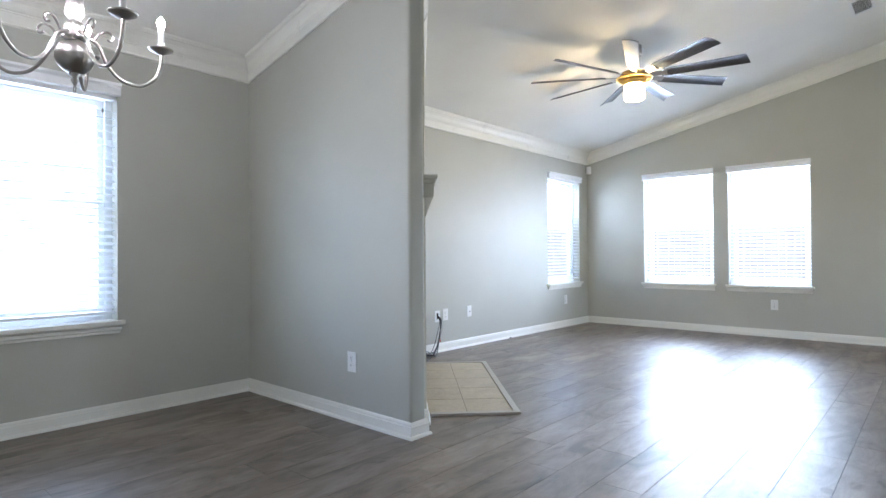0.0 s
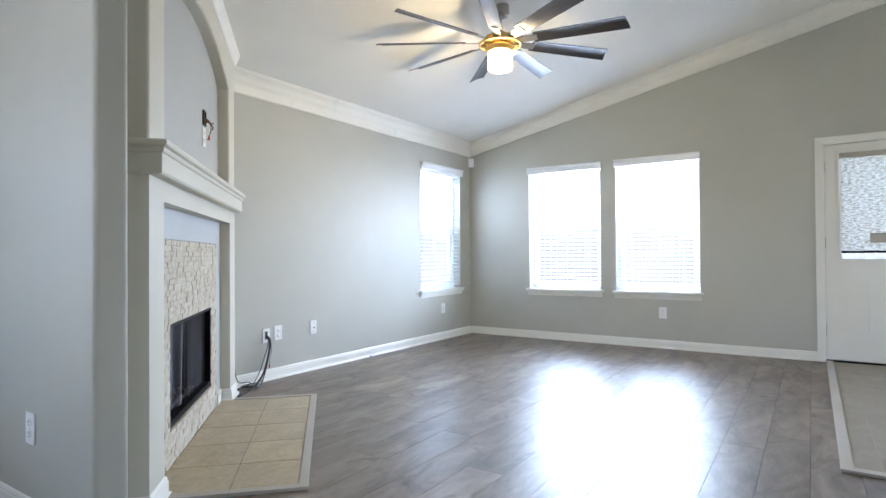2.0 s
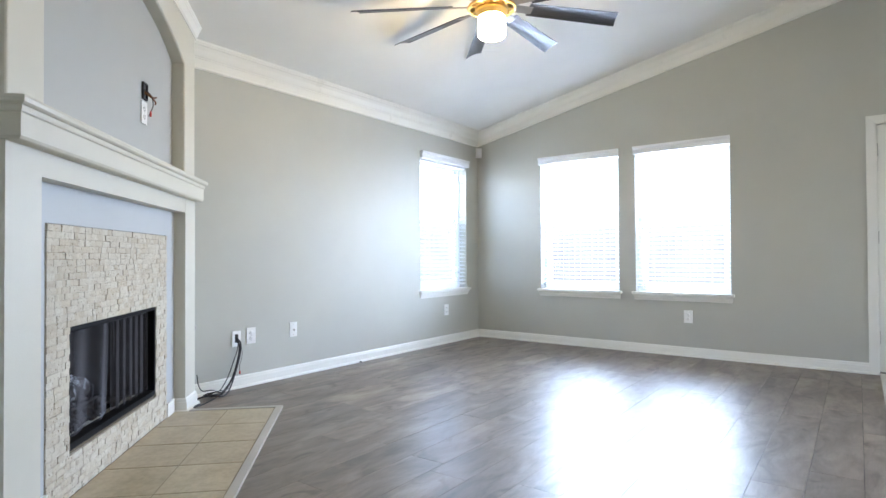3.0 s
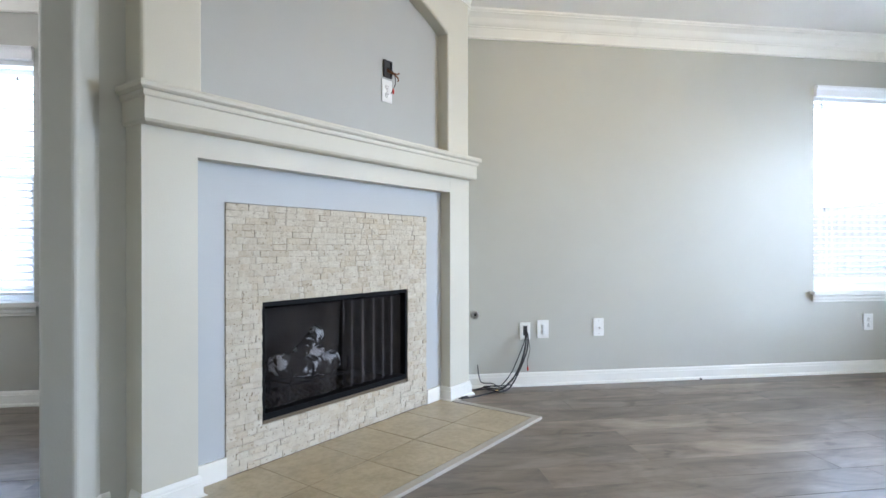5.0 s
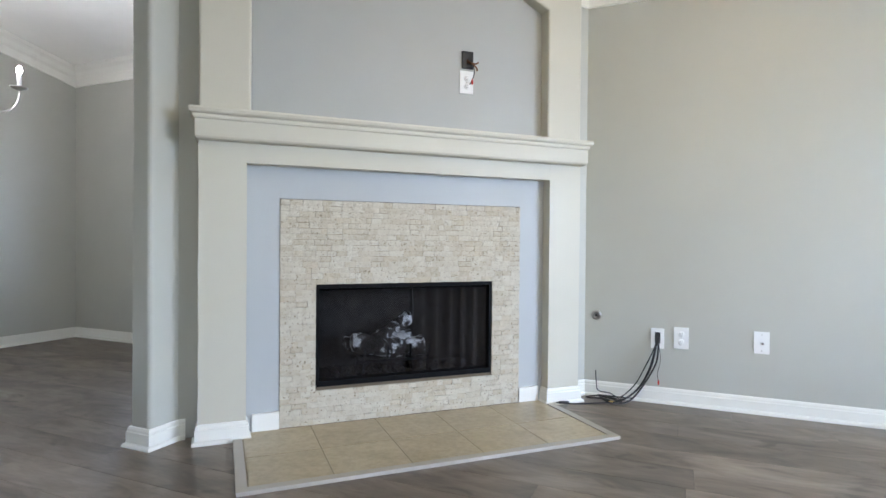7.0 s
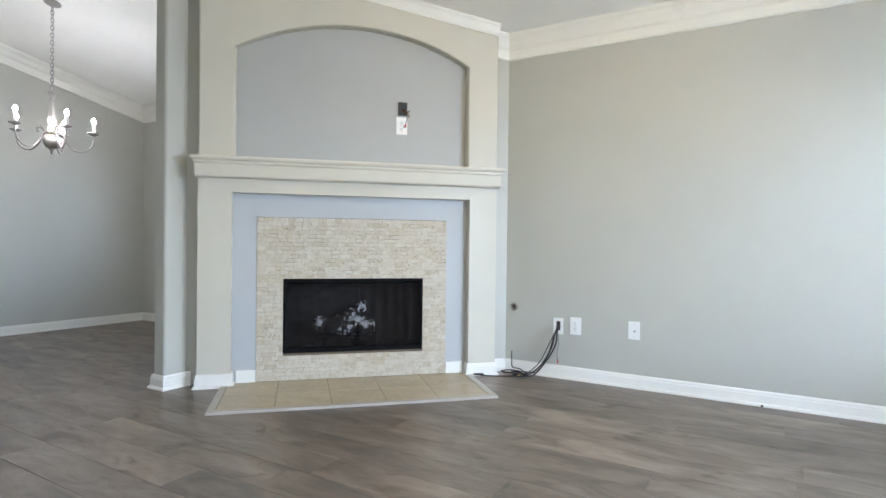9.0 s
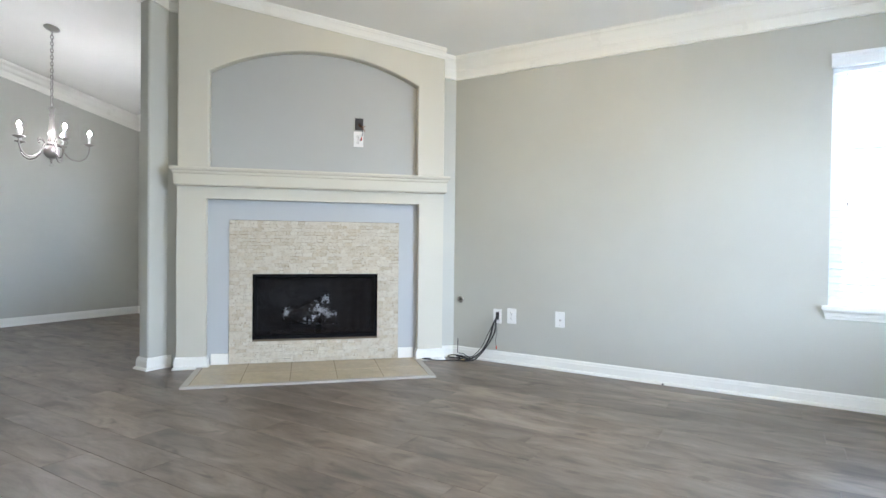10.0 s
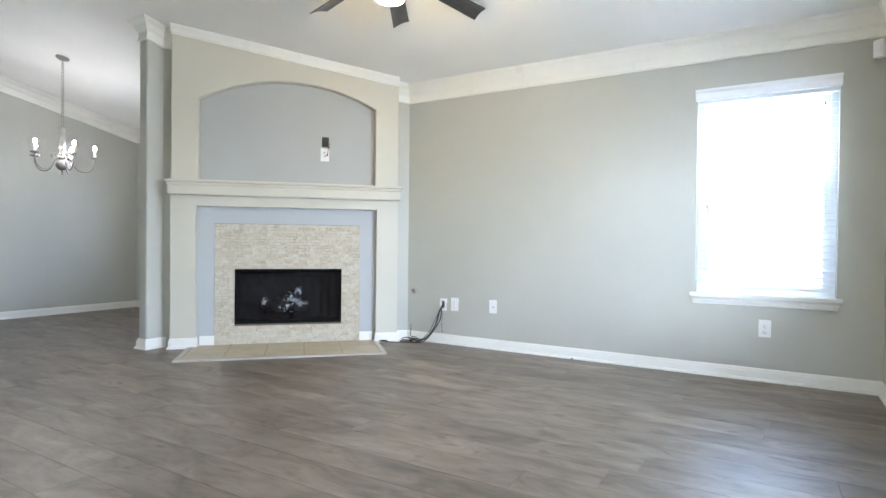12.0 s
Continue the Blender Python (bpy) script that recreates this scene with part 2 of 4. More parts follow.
def block(x0, x1, y0, y1, z0, z1, bevel=0.0, segments=2):
    bm = bmesh.new()
    box(bm, x0, x1, y0, y1, z0, z1)
    return bevelled(bm, bevel, segments) if bevel else bm


def lathe(profile, steps=24, lobes=0, depth=0.0):
    """A turned shape about z from (radius, height) pairs; lobes flute it."""
    bm = bmesh.new()
    rings = []
    for r, z in profile:
        ring = []
        for i in range(steps):
            a = 2 * math.pi * i / steps
            rr = r * (1 - depth * (0.5 + 0.5 * math.cos(lobes * a))) if lobes else r
            ring.append(bm.verts.new((rr * math.cos(a), rr * math.sin(a), z)))
        rings.append(ring)
    for a, b in zip(rings, rings[1:]):
        for i in range(steps):
            j = (i + 1) % steps
            bm.faces.new((a[i], a[j], b[j], b[i]))
    bm.faces.new(rings[0][::-1]), bm.faces.new(rings[-1])
    for f in bm.faces:
        f.smooth = True
    return bm


def tube(points, radius, steps=10, samples=10):
    """A round bar along a smooth line through the points."""
    pts = [Vector(p) for p in points]
    line = []
    for i in range(len(pts) - 1):
        p0, p1, p2, p3 = pts[max(i - 1, 0)], pts[i], pts[i + 1], pts[min(i + 2, len(pts) - 1)]
        for k in range(samples):
            t = k / samples
            line.append(0.5 * (2 * p1 + (p2 - p0) * t + (2 * p0 - 5 * p1 + 4 * p2 - p3) * t * t + (3 * p1 - p0 - 3 * p2 + p3) * t ** 3))
    line.append(pts[-1])
    bm = bmesh.new()
    rings = []
    up = Vector((0.13, 0.27, 0.95))
    for i, p in enumerate(line):
        d = (line[min(i + 1, len(line) - 1)] - line[max(i - 1, 0)]).normalized()
        side = d.cross(up).normalized() if d.cross(up).length > 0.05 else d.orthogonal().normalized()
        over = side.cross(d)
        up = over
        rings.append([bm.verts.new(p + radius * (math.cos(a) * side + math.sin(a) * over)) for a in (2 * math.pi * k / steps for k in range(steps))])
    for a, b in zip(rings, rings[1:]):
        for i in range(steps):
            j = (i + 1) % steps
            f = bm.faces.new((a[i], a[j], b[j], b[i]))
            f.smooth = True
    bm.faces.new(rings[0][::-1]), bm.faces.new(rings[-1])
    return bm


def moved(bm, m):
    bmesh.ops.transform(bm, matrix=m, verts=bm.verts)
    return bm


def mesh_of(name, bm, material):
    bmesh.ops.recalc_face_normals(bm, faces=bm.faces)
    me = bpy.data.meshes.new(name)
    bm.to_mesh(me)
    bm.free()
    me.materials.append(material)
    return me


def part(name, bm, material, parent, label="", at=None):
    """One mesh under a thing or a part."""
    ob = new(name, mesh_of(name, bm, material))
    ob.parent = parent
    if at is not None:
        ob.matrix_basis = at
    return tagged(ob, label) if label else ob


def piece(name, me, parent, at):
    ob = new(name, me)
    ob.parent, ob.matrix_basis = parent, at
    return ob


def solid(name, bm, material, label, category, kind="", at=None):
    ob = new(name, mesh_of(name, bm, material))
    if at is not None:
        ob.matrix_basis = at
    return tagged(ob, label, category, "", kind)


def thing(name, at, label, category, group="", kind=""):
    ob = new(name)
    ob.matrix_basis = at
    ob.empty_display_size = 0.1
    return tagged(ob, label, category, group, kind)


def ceil(x):
    """Height of the sloped ceiling."""
    return 2.50 + 0.217 * x


def wall_mesh(p0, p1, thick, openings=(), top=None):
    """A wall from p0 to p1, its face on that line and its body to the right; openings are (from, to, low, high) along it."""
    a, b = Vector(p0), Vector(p1)
    d = (b - a).normalized()
    out = Vector((d.y, -d.x)) * thick
    length = (b - a).length
    cuts = sorted({0.0, length, *(s for o in openings for s in o[:2])})
    bm = bmesh.new()

    def prism(s0, s1, z0, z1):
        corners = [a + d * s0, a + d * s1, a + d * s1 + out, a + d * s0 + out]
        low = [bm.verts.new((c.x, c.y, z0)) for c in corners]
        high = [bm.verts.new((c.x, c.y, z1 if z1 is not None else (top or ceil)(c.x) + 0.02)) for c in corners]
        bm.faces.new(low[::-1]), bm.faces.new(high)
        for i in range(4):
            j = (i + 1) % 4
            bm.faces.new((low[i], low[j], high[j], high[i]))

    for s0, s1 in zip(cuts, cuts[1:]):
        inside = [o for o in openings if o[0] <= s0 + 1e-6 and o[1] >= s1 - 1e-6]
        if not inside:
            prism(s0, s1, 0, None)
        else:
            _, _, low, high = inside[0]
            if low > 0:
                prism(s0, s1, 0, low)
            prism(s0, s1, high, None)
    return bm


def sweep(path, profile, height, closed=False):
    """A moulding along a plan line with the room on its left; profile pairs are (out from the wall, up), height(x) the datum."""
    pts = [Vector(p) for p in path]
    n = len(pts)
    bm = bmesh.new()
    rings = []
    for i, p in enumerate(pts):
        before = (p - pts[i - 1]).normalized() if i or closed else None
        after = (pts[(i + 1) % n] - p).normalized() if i < n - 1 or closed else None
        n1 = Vector((-before.y, before.x)) if before else None
        n2 = Vector((-after.y, after.x)) if after else None
        if n1 and n2:
            m = (n1 + n2)
            m = m / max(m.dot(n1), 0.2)
        else:
            m = n1 or n2
        rings.append([bm.verts.new((p.x + m.x * o, p.y + m.y * o, height(p.x + m.x * o) + u)) for o, u in profile])
    k = len(profile)
    for i in range(n if closed else n - 1):
        a, b = rings[i], rings[(i + 1) % n]
        for j in range(k):
            bm.faces.new((a[j], a[(j + 1) % k], b[(j + 1) % k], b[j]))
    if not closed:
        bm.faces.new(rings[0][::-1]), bm.faces.new(rings[-1])
    return bm


# ---- the structure ----
DIV_S, DIV_N, DIV_END = 3.550, 3.668, 1.732
CHASE = 5.250                       # x + y on the diagonal chimney wall
SILL, HEAD = 0.60, 2.07

# walls
solid("wall_west", wall_mesh((0, NORTH + 0.2), (0, SOUTH - 0.2), 0.2, [(NORTH + 0.2 - 8.745, NORTH + 0.2 - 7.87, SILL, HEAD), (NORTH + 0.2 - 2.640, NORTH + 0.2 - 1.54, SILL, HEAD)]),
      WALL, "greige painted drywall with two window openings", "wall", "structure")
solid("wall_north", wall_mesh((EAST, NORTH), (0, NORTH), 0.2, [(EAST - 4.83, EAST - 3.89, 0, 2.055), (EAST - 2.81, EAST - 1.93, SILL, HEAD), (EAST - 1.757, EAST - 0.857, SILL, HEAD)]),
      WALL, "greige gable wall with two windows and a door", "wall", "structure")
# the east and south openings are assumed, cut for the two fill lamps
solid("wall_east", wall_mesh((EAST, SOUTH - 0.2), (EAST, NORTH + 0.2), 0.2, [(6.25 - (SOUTH - 0.2) - 0.1, 6.95 - (SOUTH - 0.2) + 0.1, SILL, HEAD)]), WALL, "plain greige wall behind the walk", "wall", "structure")
solid("wall_south", wall_mesh((0, SOUTH), (EAST, SOUTH), 0.2, [(4.75, 5.65, SILL, HEAD)]), WALL, "plain greige dining room wall", "wall", "structure")
bm = wall_mesh((0, DIV_S), (DIV_END, DIV_S), -(DIV_N - DIV_S))
edges = [e for e in bm.edges if abs(e.verts[0].co.x - DIV_END) < 1e-4 and abs(e.verts[1].co.x - DIV_END) < 1e-4 and abs(e.verts[0].co.z - e.verts[1].co.z) > 1]
bmesh.ops.bevel(bm, geom=edges, offset=0.018, segments=4, profile=0.5, affect='EDGES')
solid("wall_divider", bm, WALL, "greige partition with rounded bullnose end", "wall", "structure")
root2 = math.sqrt(2)
chase_a, chase_b = (0.0, CHASE), (CHASE - DIV_N, DIV_N)
mid_s = (Vector((0.827, 4.476)) - Vector(chase_a)).length
solid("wall_chimney", wall_mesh(chase_a, chase_b, 0.09, [(mid_s - 0.485, mid_s + 0.485, 0.195, 0.715)]), WALL, "diagonal greige chimney wall across the corner", "wall", "structure")

# ceiling
bm = bmesh.new()
low = [(-0.2, SOUTH - 0.2), (EAST + 0.2, SOUTH - 0.2), (EAST + 0.2, NORTH + 0.2), (-0.2, NORTH + 0.2)]
a = [bm.verts.new((x, y, ceil(x))) for x, y in low]
b = [bm.verts.new((x, y, ceil(x) + 0.15)) for x, y in low]
bm.faces.new(a[::-1]), bm.faces.new(b)
for i in range(4):
    bm.faces.new((a[i], a[(i + 1) % 4], b[(i + 1) % 4], b[i]))
solid("ceiling", bm, CEILING, "sloped off-white vaulted ceiling", "ceiling", "structure")

# skirting and crown mouldings
BASE = [(0.0, 0.0), (0.026, 0.0), (0.026, 0.007), (0.023, 0.014), (0.017, 0.018), (0.0135, 0.019), (0.0130, 0.066), (0.0095, 0.069), (0.0090, 0.079), (0.0050, 0.088), (0.0, 0.091)]
CROWN_PROFILE = [(0.0, -0.170), (0.012, -0.170), (0.015, -0.164), (0.012, -0.157), (0.007, -0.154), (0.007, -0.098), (0.012, -0.094), (0.012, -0.088),
                 (0.018, -0.084), (0.026, -0.070), (0.036, -0.046), (0.052, -0.028), (0.062, -0.023), (0.062, -0.018), (0.069, -0.012), (0.072, 0.004), (0.0, 0.004)]
THIN_CROWN = [(0.0, -0.074), (0.008, -0.074), (0.009, -0.066), (0.014, -0.062), (0.020, -0.046), (0.030, -0.026), (0.036, -0.020), (0.036, -0.014), (0.042, -0.008), (0.044, 0.004), (0.0, 0.004)]
flat = lambda x: 0.0
solid("baseboard", sweep([(0, DIV_S), (0, SOUTH), (EAST, SOUTH), (EAST, NORTH), (4.895, NORTH)], BASE, flat), TRIM, "white painted baseboard round the dining room", "baseboard", "structure")
solid("baseboard", sweep([(3.825, NORTH), (0, NORTH), (0, CHASE), (0.088, CHASE - 0.088)], BASE, flat), TRIM, "white painted baseboard of the living room", "baseboard", "structure")
solid("baseboard", sweep([(1.56, CHASE - 1.56), (CHASE - DIV_N, DIV_N), (DIV_END, DIV_N), (DIV_END, DIV_S), (0, DIV_S)], BASE, flat), TRIM, "white baseboard wrapped round the partition end", "baseboard", "structure")
solid("trim_crown", sweep([(EAST, NORTH), (0, NORTH), (0, CHASE), (0.118, CHASE - 0.118)], CROWN_PROFILE, ceil), CROWN, "cream built-up crown moulding", "crown moulding", "structure")
solid("trim_crown", sweep([(1.53, CHASE - 1.53), (CHASE - DIV_N, DIV_N), (DIV_END, DIV_N), (DIV_END, DIV_S), (0, DIV_S), (0, SOUTH), (EAST, SOUTH), (EAST, NORTH)], CROWN_PROFILE, ceil),
      CROWN, "cream crown moulding wrapped round the partition", "crown moulding", "structure")


# ---- windows and their blinds ----
def window(name, at, width, label):
    """A single-hung window set back in its opening: at is the foot of the wall face, its -y into the room."""
    h = width / 2
    w = thing(name, at, label, "window", "", "structure")
    bm = bmesh.new()
    for x0, x1, z0, z1 in ((-h, -h + 0.04, SILL, HEAD), (h - 0.04, h, SILL, HEAD), (-h + 0.04, h - 0.04, HEAD - 0.04, HEAD), (-h + 0.04, h - 0.04, SILL, SILL + 0.045)):
        box(bm, x0, x1, 0.10, 0.18, z0, z1)
    part("window_frame", bevelled(bm, 0.004), VINYL, w)
    meet = 1.372
    for tag, y, z0, z1 in (("upper_sash", 0.142, meet - 0.018, HEAD - 0.041), ("lower_sash", 0.116, SILL + 0.046, meet + 0.016)):
        bm = bmesh.new()
        a, b = -h + 0.041, h - 0.041
        for x0, x1, q0, q1 in ((a, a + 0.035, z0, z1), (b - 0.035, b, z0, z1), (a + 0.035, b - 0.035, z1 - 0.032, z1), (a + 0.035, b - 0.035, z0, z0 + 0.04)):
            box(bm, x0, x1, y, y + 0.022, q0, q1)
        sash = part(tag, bevelled(bm, 0.003), VINYL, w)
        glass = part("pane", block(a + 0.033, b - 0.033, y + 0.008, y + 0.012, z0 + 0.038, z1 - 0.030), GLASS, sash)
        glass.visible_shadow = False
    for x in (-h * 0.35, h * 0.35):
        part("sash_lock", block(x - 0.025, x + 0.025, 0.100, 0.115, meet + 0.017, meet + 0.03, 0.004), VINYL, w)
    bm = block(-h - 0.032, h + 0.032, -0.045, 0.0, SILL - 0.008, SILL + 0.014, 0.006, 3)
    box(bm, -h + 0.001, h - 0.001, 0.0005, 0.0995, SILL - 0.006, SILL + 0.0138)
    part("sill", bm, TRIM, w, "white moulded window stool")
    prof = [(0.0, SILL - 0.009), (0.034, SILL - 0.009), (0.032, SILL - 0.018), (0.022, SILL - 0.026), (0.018, SILL - 0.044), (0.010, SILL - 0.052), (0.008, SILL - 0.066), (0.0, SILL - 0.068)]
    bm = bmesh.new()
    ends = []
    for s in (-1, 1):
        ends.append([bm.verts.new((s * (h + 0.026 - 0.5 * (0.034 - o)), -o - 0.0005, z)) for o, z in prof])
    for j in range(len(prof)):
        k = (j + 1) % len(prof)
        bm.faces.new((ends[0][j], ends[0][k], ends[1][k], ends[1][j]))
    bm.faces.new(ends[0][::-1]), bm.faces.new(ends[1])
    part("apron", bm, TRIM, w)
    return w


def blind(at, width, tilt, lift, bottom=0.655):
    """A faux-wood venetian blind inside the opening with a moulded valance across the top."""
    h = width / 2
    b = thing("window_blind", at, "white two-inch slatted blind lowered over window", "blind", "lowered window blinds")
    prof = [(0.004, 2.020), (0.036, 2.020), (0.040, 2.026), (0.040, 2.068), (0.045, 2.076), (0.050, 2.083), (0.051, 2.098), (0.004, 2.098)]
    bm = bmesh.new()
    ends = []
    for s in (-1, 1):
        ends.append([bm.verts.new((s * (h + 0.004 + o * 0.15), -o, z + lift)) for o, z in prof])
    for j in range(len(prof)):
        k = (j + 1) % len(prof)
        bm.faces.new((ends[0][j], ends[0][k], ends[1][k], ends[1][j]))
    bm.faces.new(ends[0][::-1]), bm.faces.new(ends[1])
    part("valance", bm, VINYL, b, "white moulded valance")
    part("headrail", block(-h + 0.006, h - 0.006, 0.012, 0.06, 2.02, 2.062, 0.003), VINYL, b)
    bm = bmesh.new()
    cols = 5
    rows = []
    for k in range(cols + 1):
        y = -0.025 + 0.05 * k / cols
        z = 0.0022 * (1 - (2 * k / cols - 1) ** 2)
        rows.append([bm.verts.new((sx * (h - 0.008), y, z + dz)) for sx, dz in ((-1, 0), (1, 0), (1, 0.0026), (-1, 0.0026))])
    for p, q in zip(rows, rows[1:]):
        for j in range(4):
            bm.faces.new((p[j], p[(j + 1) % 4], q[(j + 1) % 4], q[j]))
    bm.faces.new(rows[0][::-1]), bm.faces.new(rows[-1])
    slat = mesh_of("slat", bm, SLAT)
    count = int((2.005 - bottom - 0.02) / 0.0445)
    for i in range(count):
        piece("slat", slat, b, pose(0, 0.037, bottom + 0.045 + i * 0.0445, tilt + random.uniform(-1.2, 1.2), random.uniform(-0.12, 0.12), 0))
    part("bottom_rail", block(-h + 0.008, h - 0.008, 0.012, 0.062, bottom, bottom + 0.017, 0.004), VINYL, b)
    for s in (-0.62, 0.62):
        for y in (0.0125, 0.0615):
            part("ladder_cord", tube([(s * h, y, 2.03), (s * h, y, bottom + 0.01)], 0.0011, 5, 1), PLATE, b)
    part("tilt_wand", tube([(-h + 0.07, 0.004, 2.02), (-h + 0.072, -0.002, 1.7), (-h + 0.07, 0.002, 1.38)], 0.004, 8, 3), PLATE, b)
    for x, z in ((h - 0.085, 1.93), (-h + 0.075, 1.245), (-h + 0.085, 1.21)):
        part("cord_tassel", moved(lathe([(0.0025, 0.024), (0.006, 0.016), (0.007, 0.0), (0.004, -0.003)], 10), pose(x, -0.004, z)), NICKEL, b)
    return b


def on_west(y):
    return pose(0, y, 0, 0, 0, 90)


def on_north(x):
    return pose(x, NORTH, 0, 0, 0, 0)


for number, (at, width, tilt, lift, label) in enumerate([
        (on_west(2.09), 1.10, 20, 0.022, "white vinyl single-hung window of the dining room"),
        (on_west(8.3075), 0.875, 10, 0.022, "white vinyl single-hung window beside the corner"),
        (on_north(1.307), 0.90, 12, 0.0, "white vinyl window in the gable wall"),
        (on_north(2.37), 0.88, 12, 0.0, "white vinyl window in the gable wall")], 1):
    window("window_%d" % number, at, width, label)
    blind(at, width, tilt, lift)
# two added windows, out of view, that hold the fill lamps
window("window_5", pose(EAST, 6.6, 0, 0, 0, -90), 0.90, "added unseen white vinyl window in the east wall")
window("window_6", pose(5.2, SOUTH, 0, 0, 0, 180), 0.90, "added unseen white vinyl window in the south wall")


# ---- the back door ----
def back_door():
    d = thing("door_1", pose(3.90, NORTH, 0), "closed white half-glass back door with two panels", "door", "", "structure")
    W, H = 0.92, 2.045
    bm = bmesh.new()
    for x0, x1, z0, z1 in ((0.0, 0.12, 0.022, H), (0.80, W, 0.022, H), (0.12, 0.80, 1.952, H), (0.12, 0.80, 0.022, 0.30), (0.12, 0.80, 0.79, 0.962), (0.325, 0.595, 0.30, 0.79)):
        box(bm, x0, x1, 0.020, 0.064, z0, z1)
    leaf = part("leaf", bm, TRIM, d)
    for x0 in (0.12, 0.595):
        bm = block(x0 + 0.0005, x0 + 0.2045, 0.031, 0.056, 0.3005, 0.7895)
        part("panel", bm, TRIM, d)
        bm = block(x0 + 0.028, x0 + 0.177, 0.0205, 0.0305, 0.328, 0.762, 0.010, 2)
        part("panel_field", bm, TRIM, d)
    bm = bmesh.new()
    for x0, x1, z0, z1 in ((0.10, 0.128, 0.945, 1.972), (0.792, 0.82, 0.945, 1.972), (0.128, 0.792, 1.945, 1.972), (0.128, 0.792, 0.945, 0.97)):
        box(bm, x0, x1, 0.008, 0.0195, z0, z1)
    part("glazing_bead", bevelled(bm, 0.004), TRIM, d)
    g = part("pane", block(0.121, 0.799, 0.040, 0.046, 0.963, 1.951), GLASS, d)
    g.visible_shadow = False
    for z in (0.30, 1.12, 1.84):
        part("hinge", moved(lathe([(0.006, -0.05), (0.007, -0.048), (0.007, 0.048), (0.005, 0.054)], 10), pose(-0.005, 0.012, z)), NICKEL, d)
    part("door_knob", moved(lathe([(0.030, 0.0), (0.030, 0.006), (0.012, 0.012), (0.011, 0.035), (0.024, 0.044), (0.028, 0.058), (0.022, 0.07), (0.004, 0.073)], 20), pose(0.86, 0.02, 0.94, 90)), NICKEL, d)
    part("deadbolt", moved(lathe([(0.028, 0.0), (0.028, 0.008), (0.022, 0.014), (0.004, 0.015)], 20), pose(0.86, 0.02, 1.12, 90)), NICKEL, d)
    part("threshold", block(-0.01, W + 0.01, -0.01, 0.12, 0.001, 0.02, 0.004), IRON, d)
    bm = bmesh.new()
    for x0, x1, z0, z1 in ((-0.01, -0.003, 0.02, H + 0.008), (W + 0.003, W + 0.01, 0.02, H + 0.008), (-0.01, W + 0.01, H + 0.003, H + 0.01)):
        box(bm, x0, x1, 0.0, 0.12, z0, z1)
    for x0, x1, z0, z1 in ((-0.003, 0.016, 0.02, H + 0.003), (W - 0.016, W + 0.003, 0.02, H + 0.003), (0.016, W - 0.016, H - 0.012, H + 0.003)):
        box(bm, x0, x1, 0.066, 0.10, z0, z1)
    part("jamb", bm, TRIM, d)
    bm = bmesh.new()
    prof = [(0, 0.0), (0.0, -0.010), (0.012, -0.013), (0.040, -0.016), (0.056, -0.018), (0.068, -0.018), (0.068, 0.0)]
    path = [((-0.008, 0.0), (-1, 0)), ((-0.008, H + 0.006), (-1, 1)), ((W + 0.008, H + 0.006), (1, 1)), ((W + 0.008, 0.0), (1, 0))]
    rings = [[bm.verts.new((x + dx * o, y - 0.0005, z + dz * o)) for o, y in prof] for (x, z), (dx, dz) in path]
    for p, q in zip(rings, rings[1:]):
        for j in range(len(prof)):
            k = (j + 1) % len(prof)
            bm.faces.new((p[j], p[k], q[k], q[j]))
    bm.faces.new(rings[0][::-1]), bm.faces.new(rings[-1])
    part("casing", bm, TRIM, d)


back_door()
s = thing("roller_shade", pose(3.90, NORTH, 0), "mottled off-white roller shade over door glass", "shade")
part("cassette", block(0.112, 0.808, -0.030, 0.0075, 1.905, 1.955, 0.008), TRANSITION, s, "grey shade cassette")
part("fabric", block(0.122, 0.798, -0.008, -0.0065, 1.045, 1.904), SHADE, s)
part("bottom_bar", block(0.120, 0.800, -0.013, -0.002, 1.024, 1.0445, 0.004), IRON, s, "dark bottom bar")
# added plate in the shade's plane, for an unknown object outside showing through
part("pull_tab", block(0.335, 0.56, -0.020, -0.0135, 1.115, 1.205, 0.004), TRANSITION, s, "grey plate standing in for a shape outdoors")


# ---- the fireplace ----
FP = pose(0.832, 4.471, 0, 0, 0, 135)
fireplace = thing("fireplace", FP, "cream arched fireplace surround with split-stone facing", "fireplace")
HALF, OPEN, FACE = 1.012, 0.808, -0.078


def fp_ceil(lx, ly):
    return ceil((FP @ Vector((lx, ly, 0))).x)


for side in (-1, 1):
    x0, x1 = sorted((side * OPEN, side * HALF))
    part("pier", bevelled(block(x0, x1, FACE, 0.036, 0.0, 1.468), 0.016, 3), CREAM, fireplace)
part("header", bevelled(block(-OPEN - 0.01, OPEN + 0.01, FACE + 0.001, 0.035, 1.272, 1.468), 0.014, 3), CREAM, fireplace)


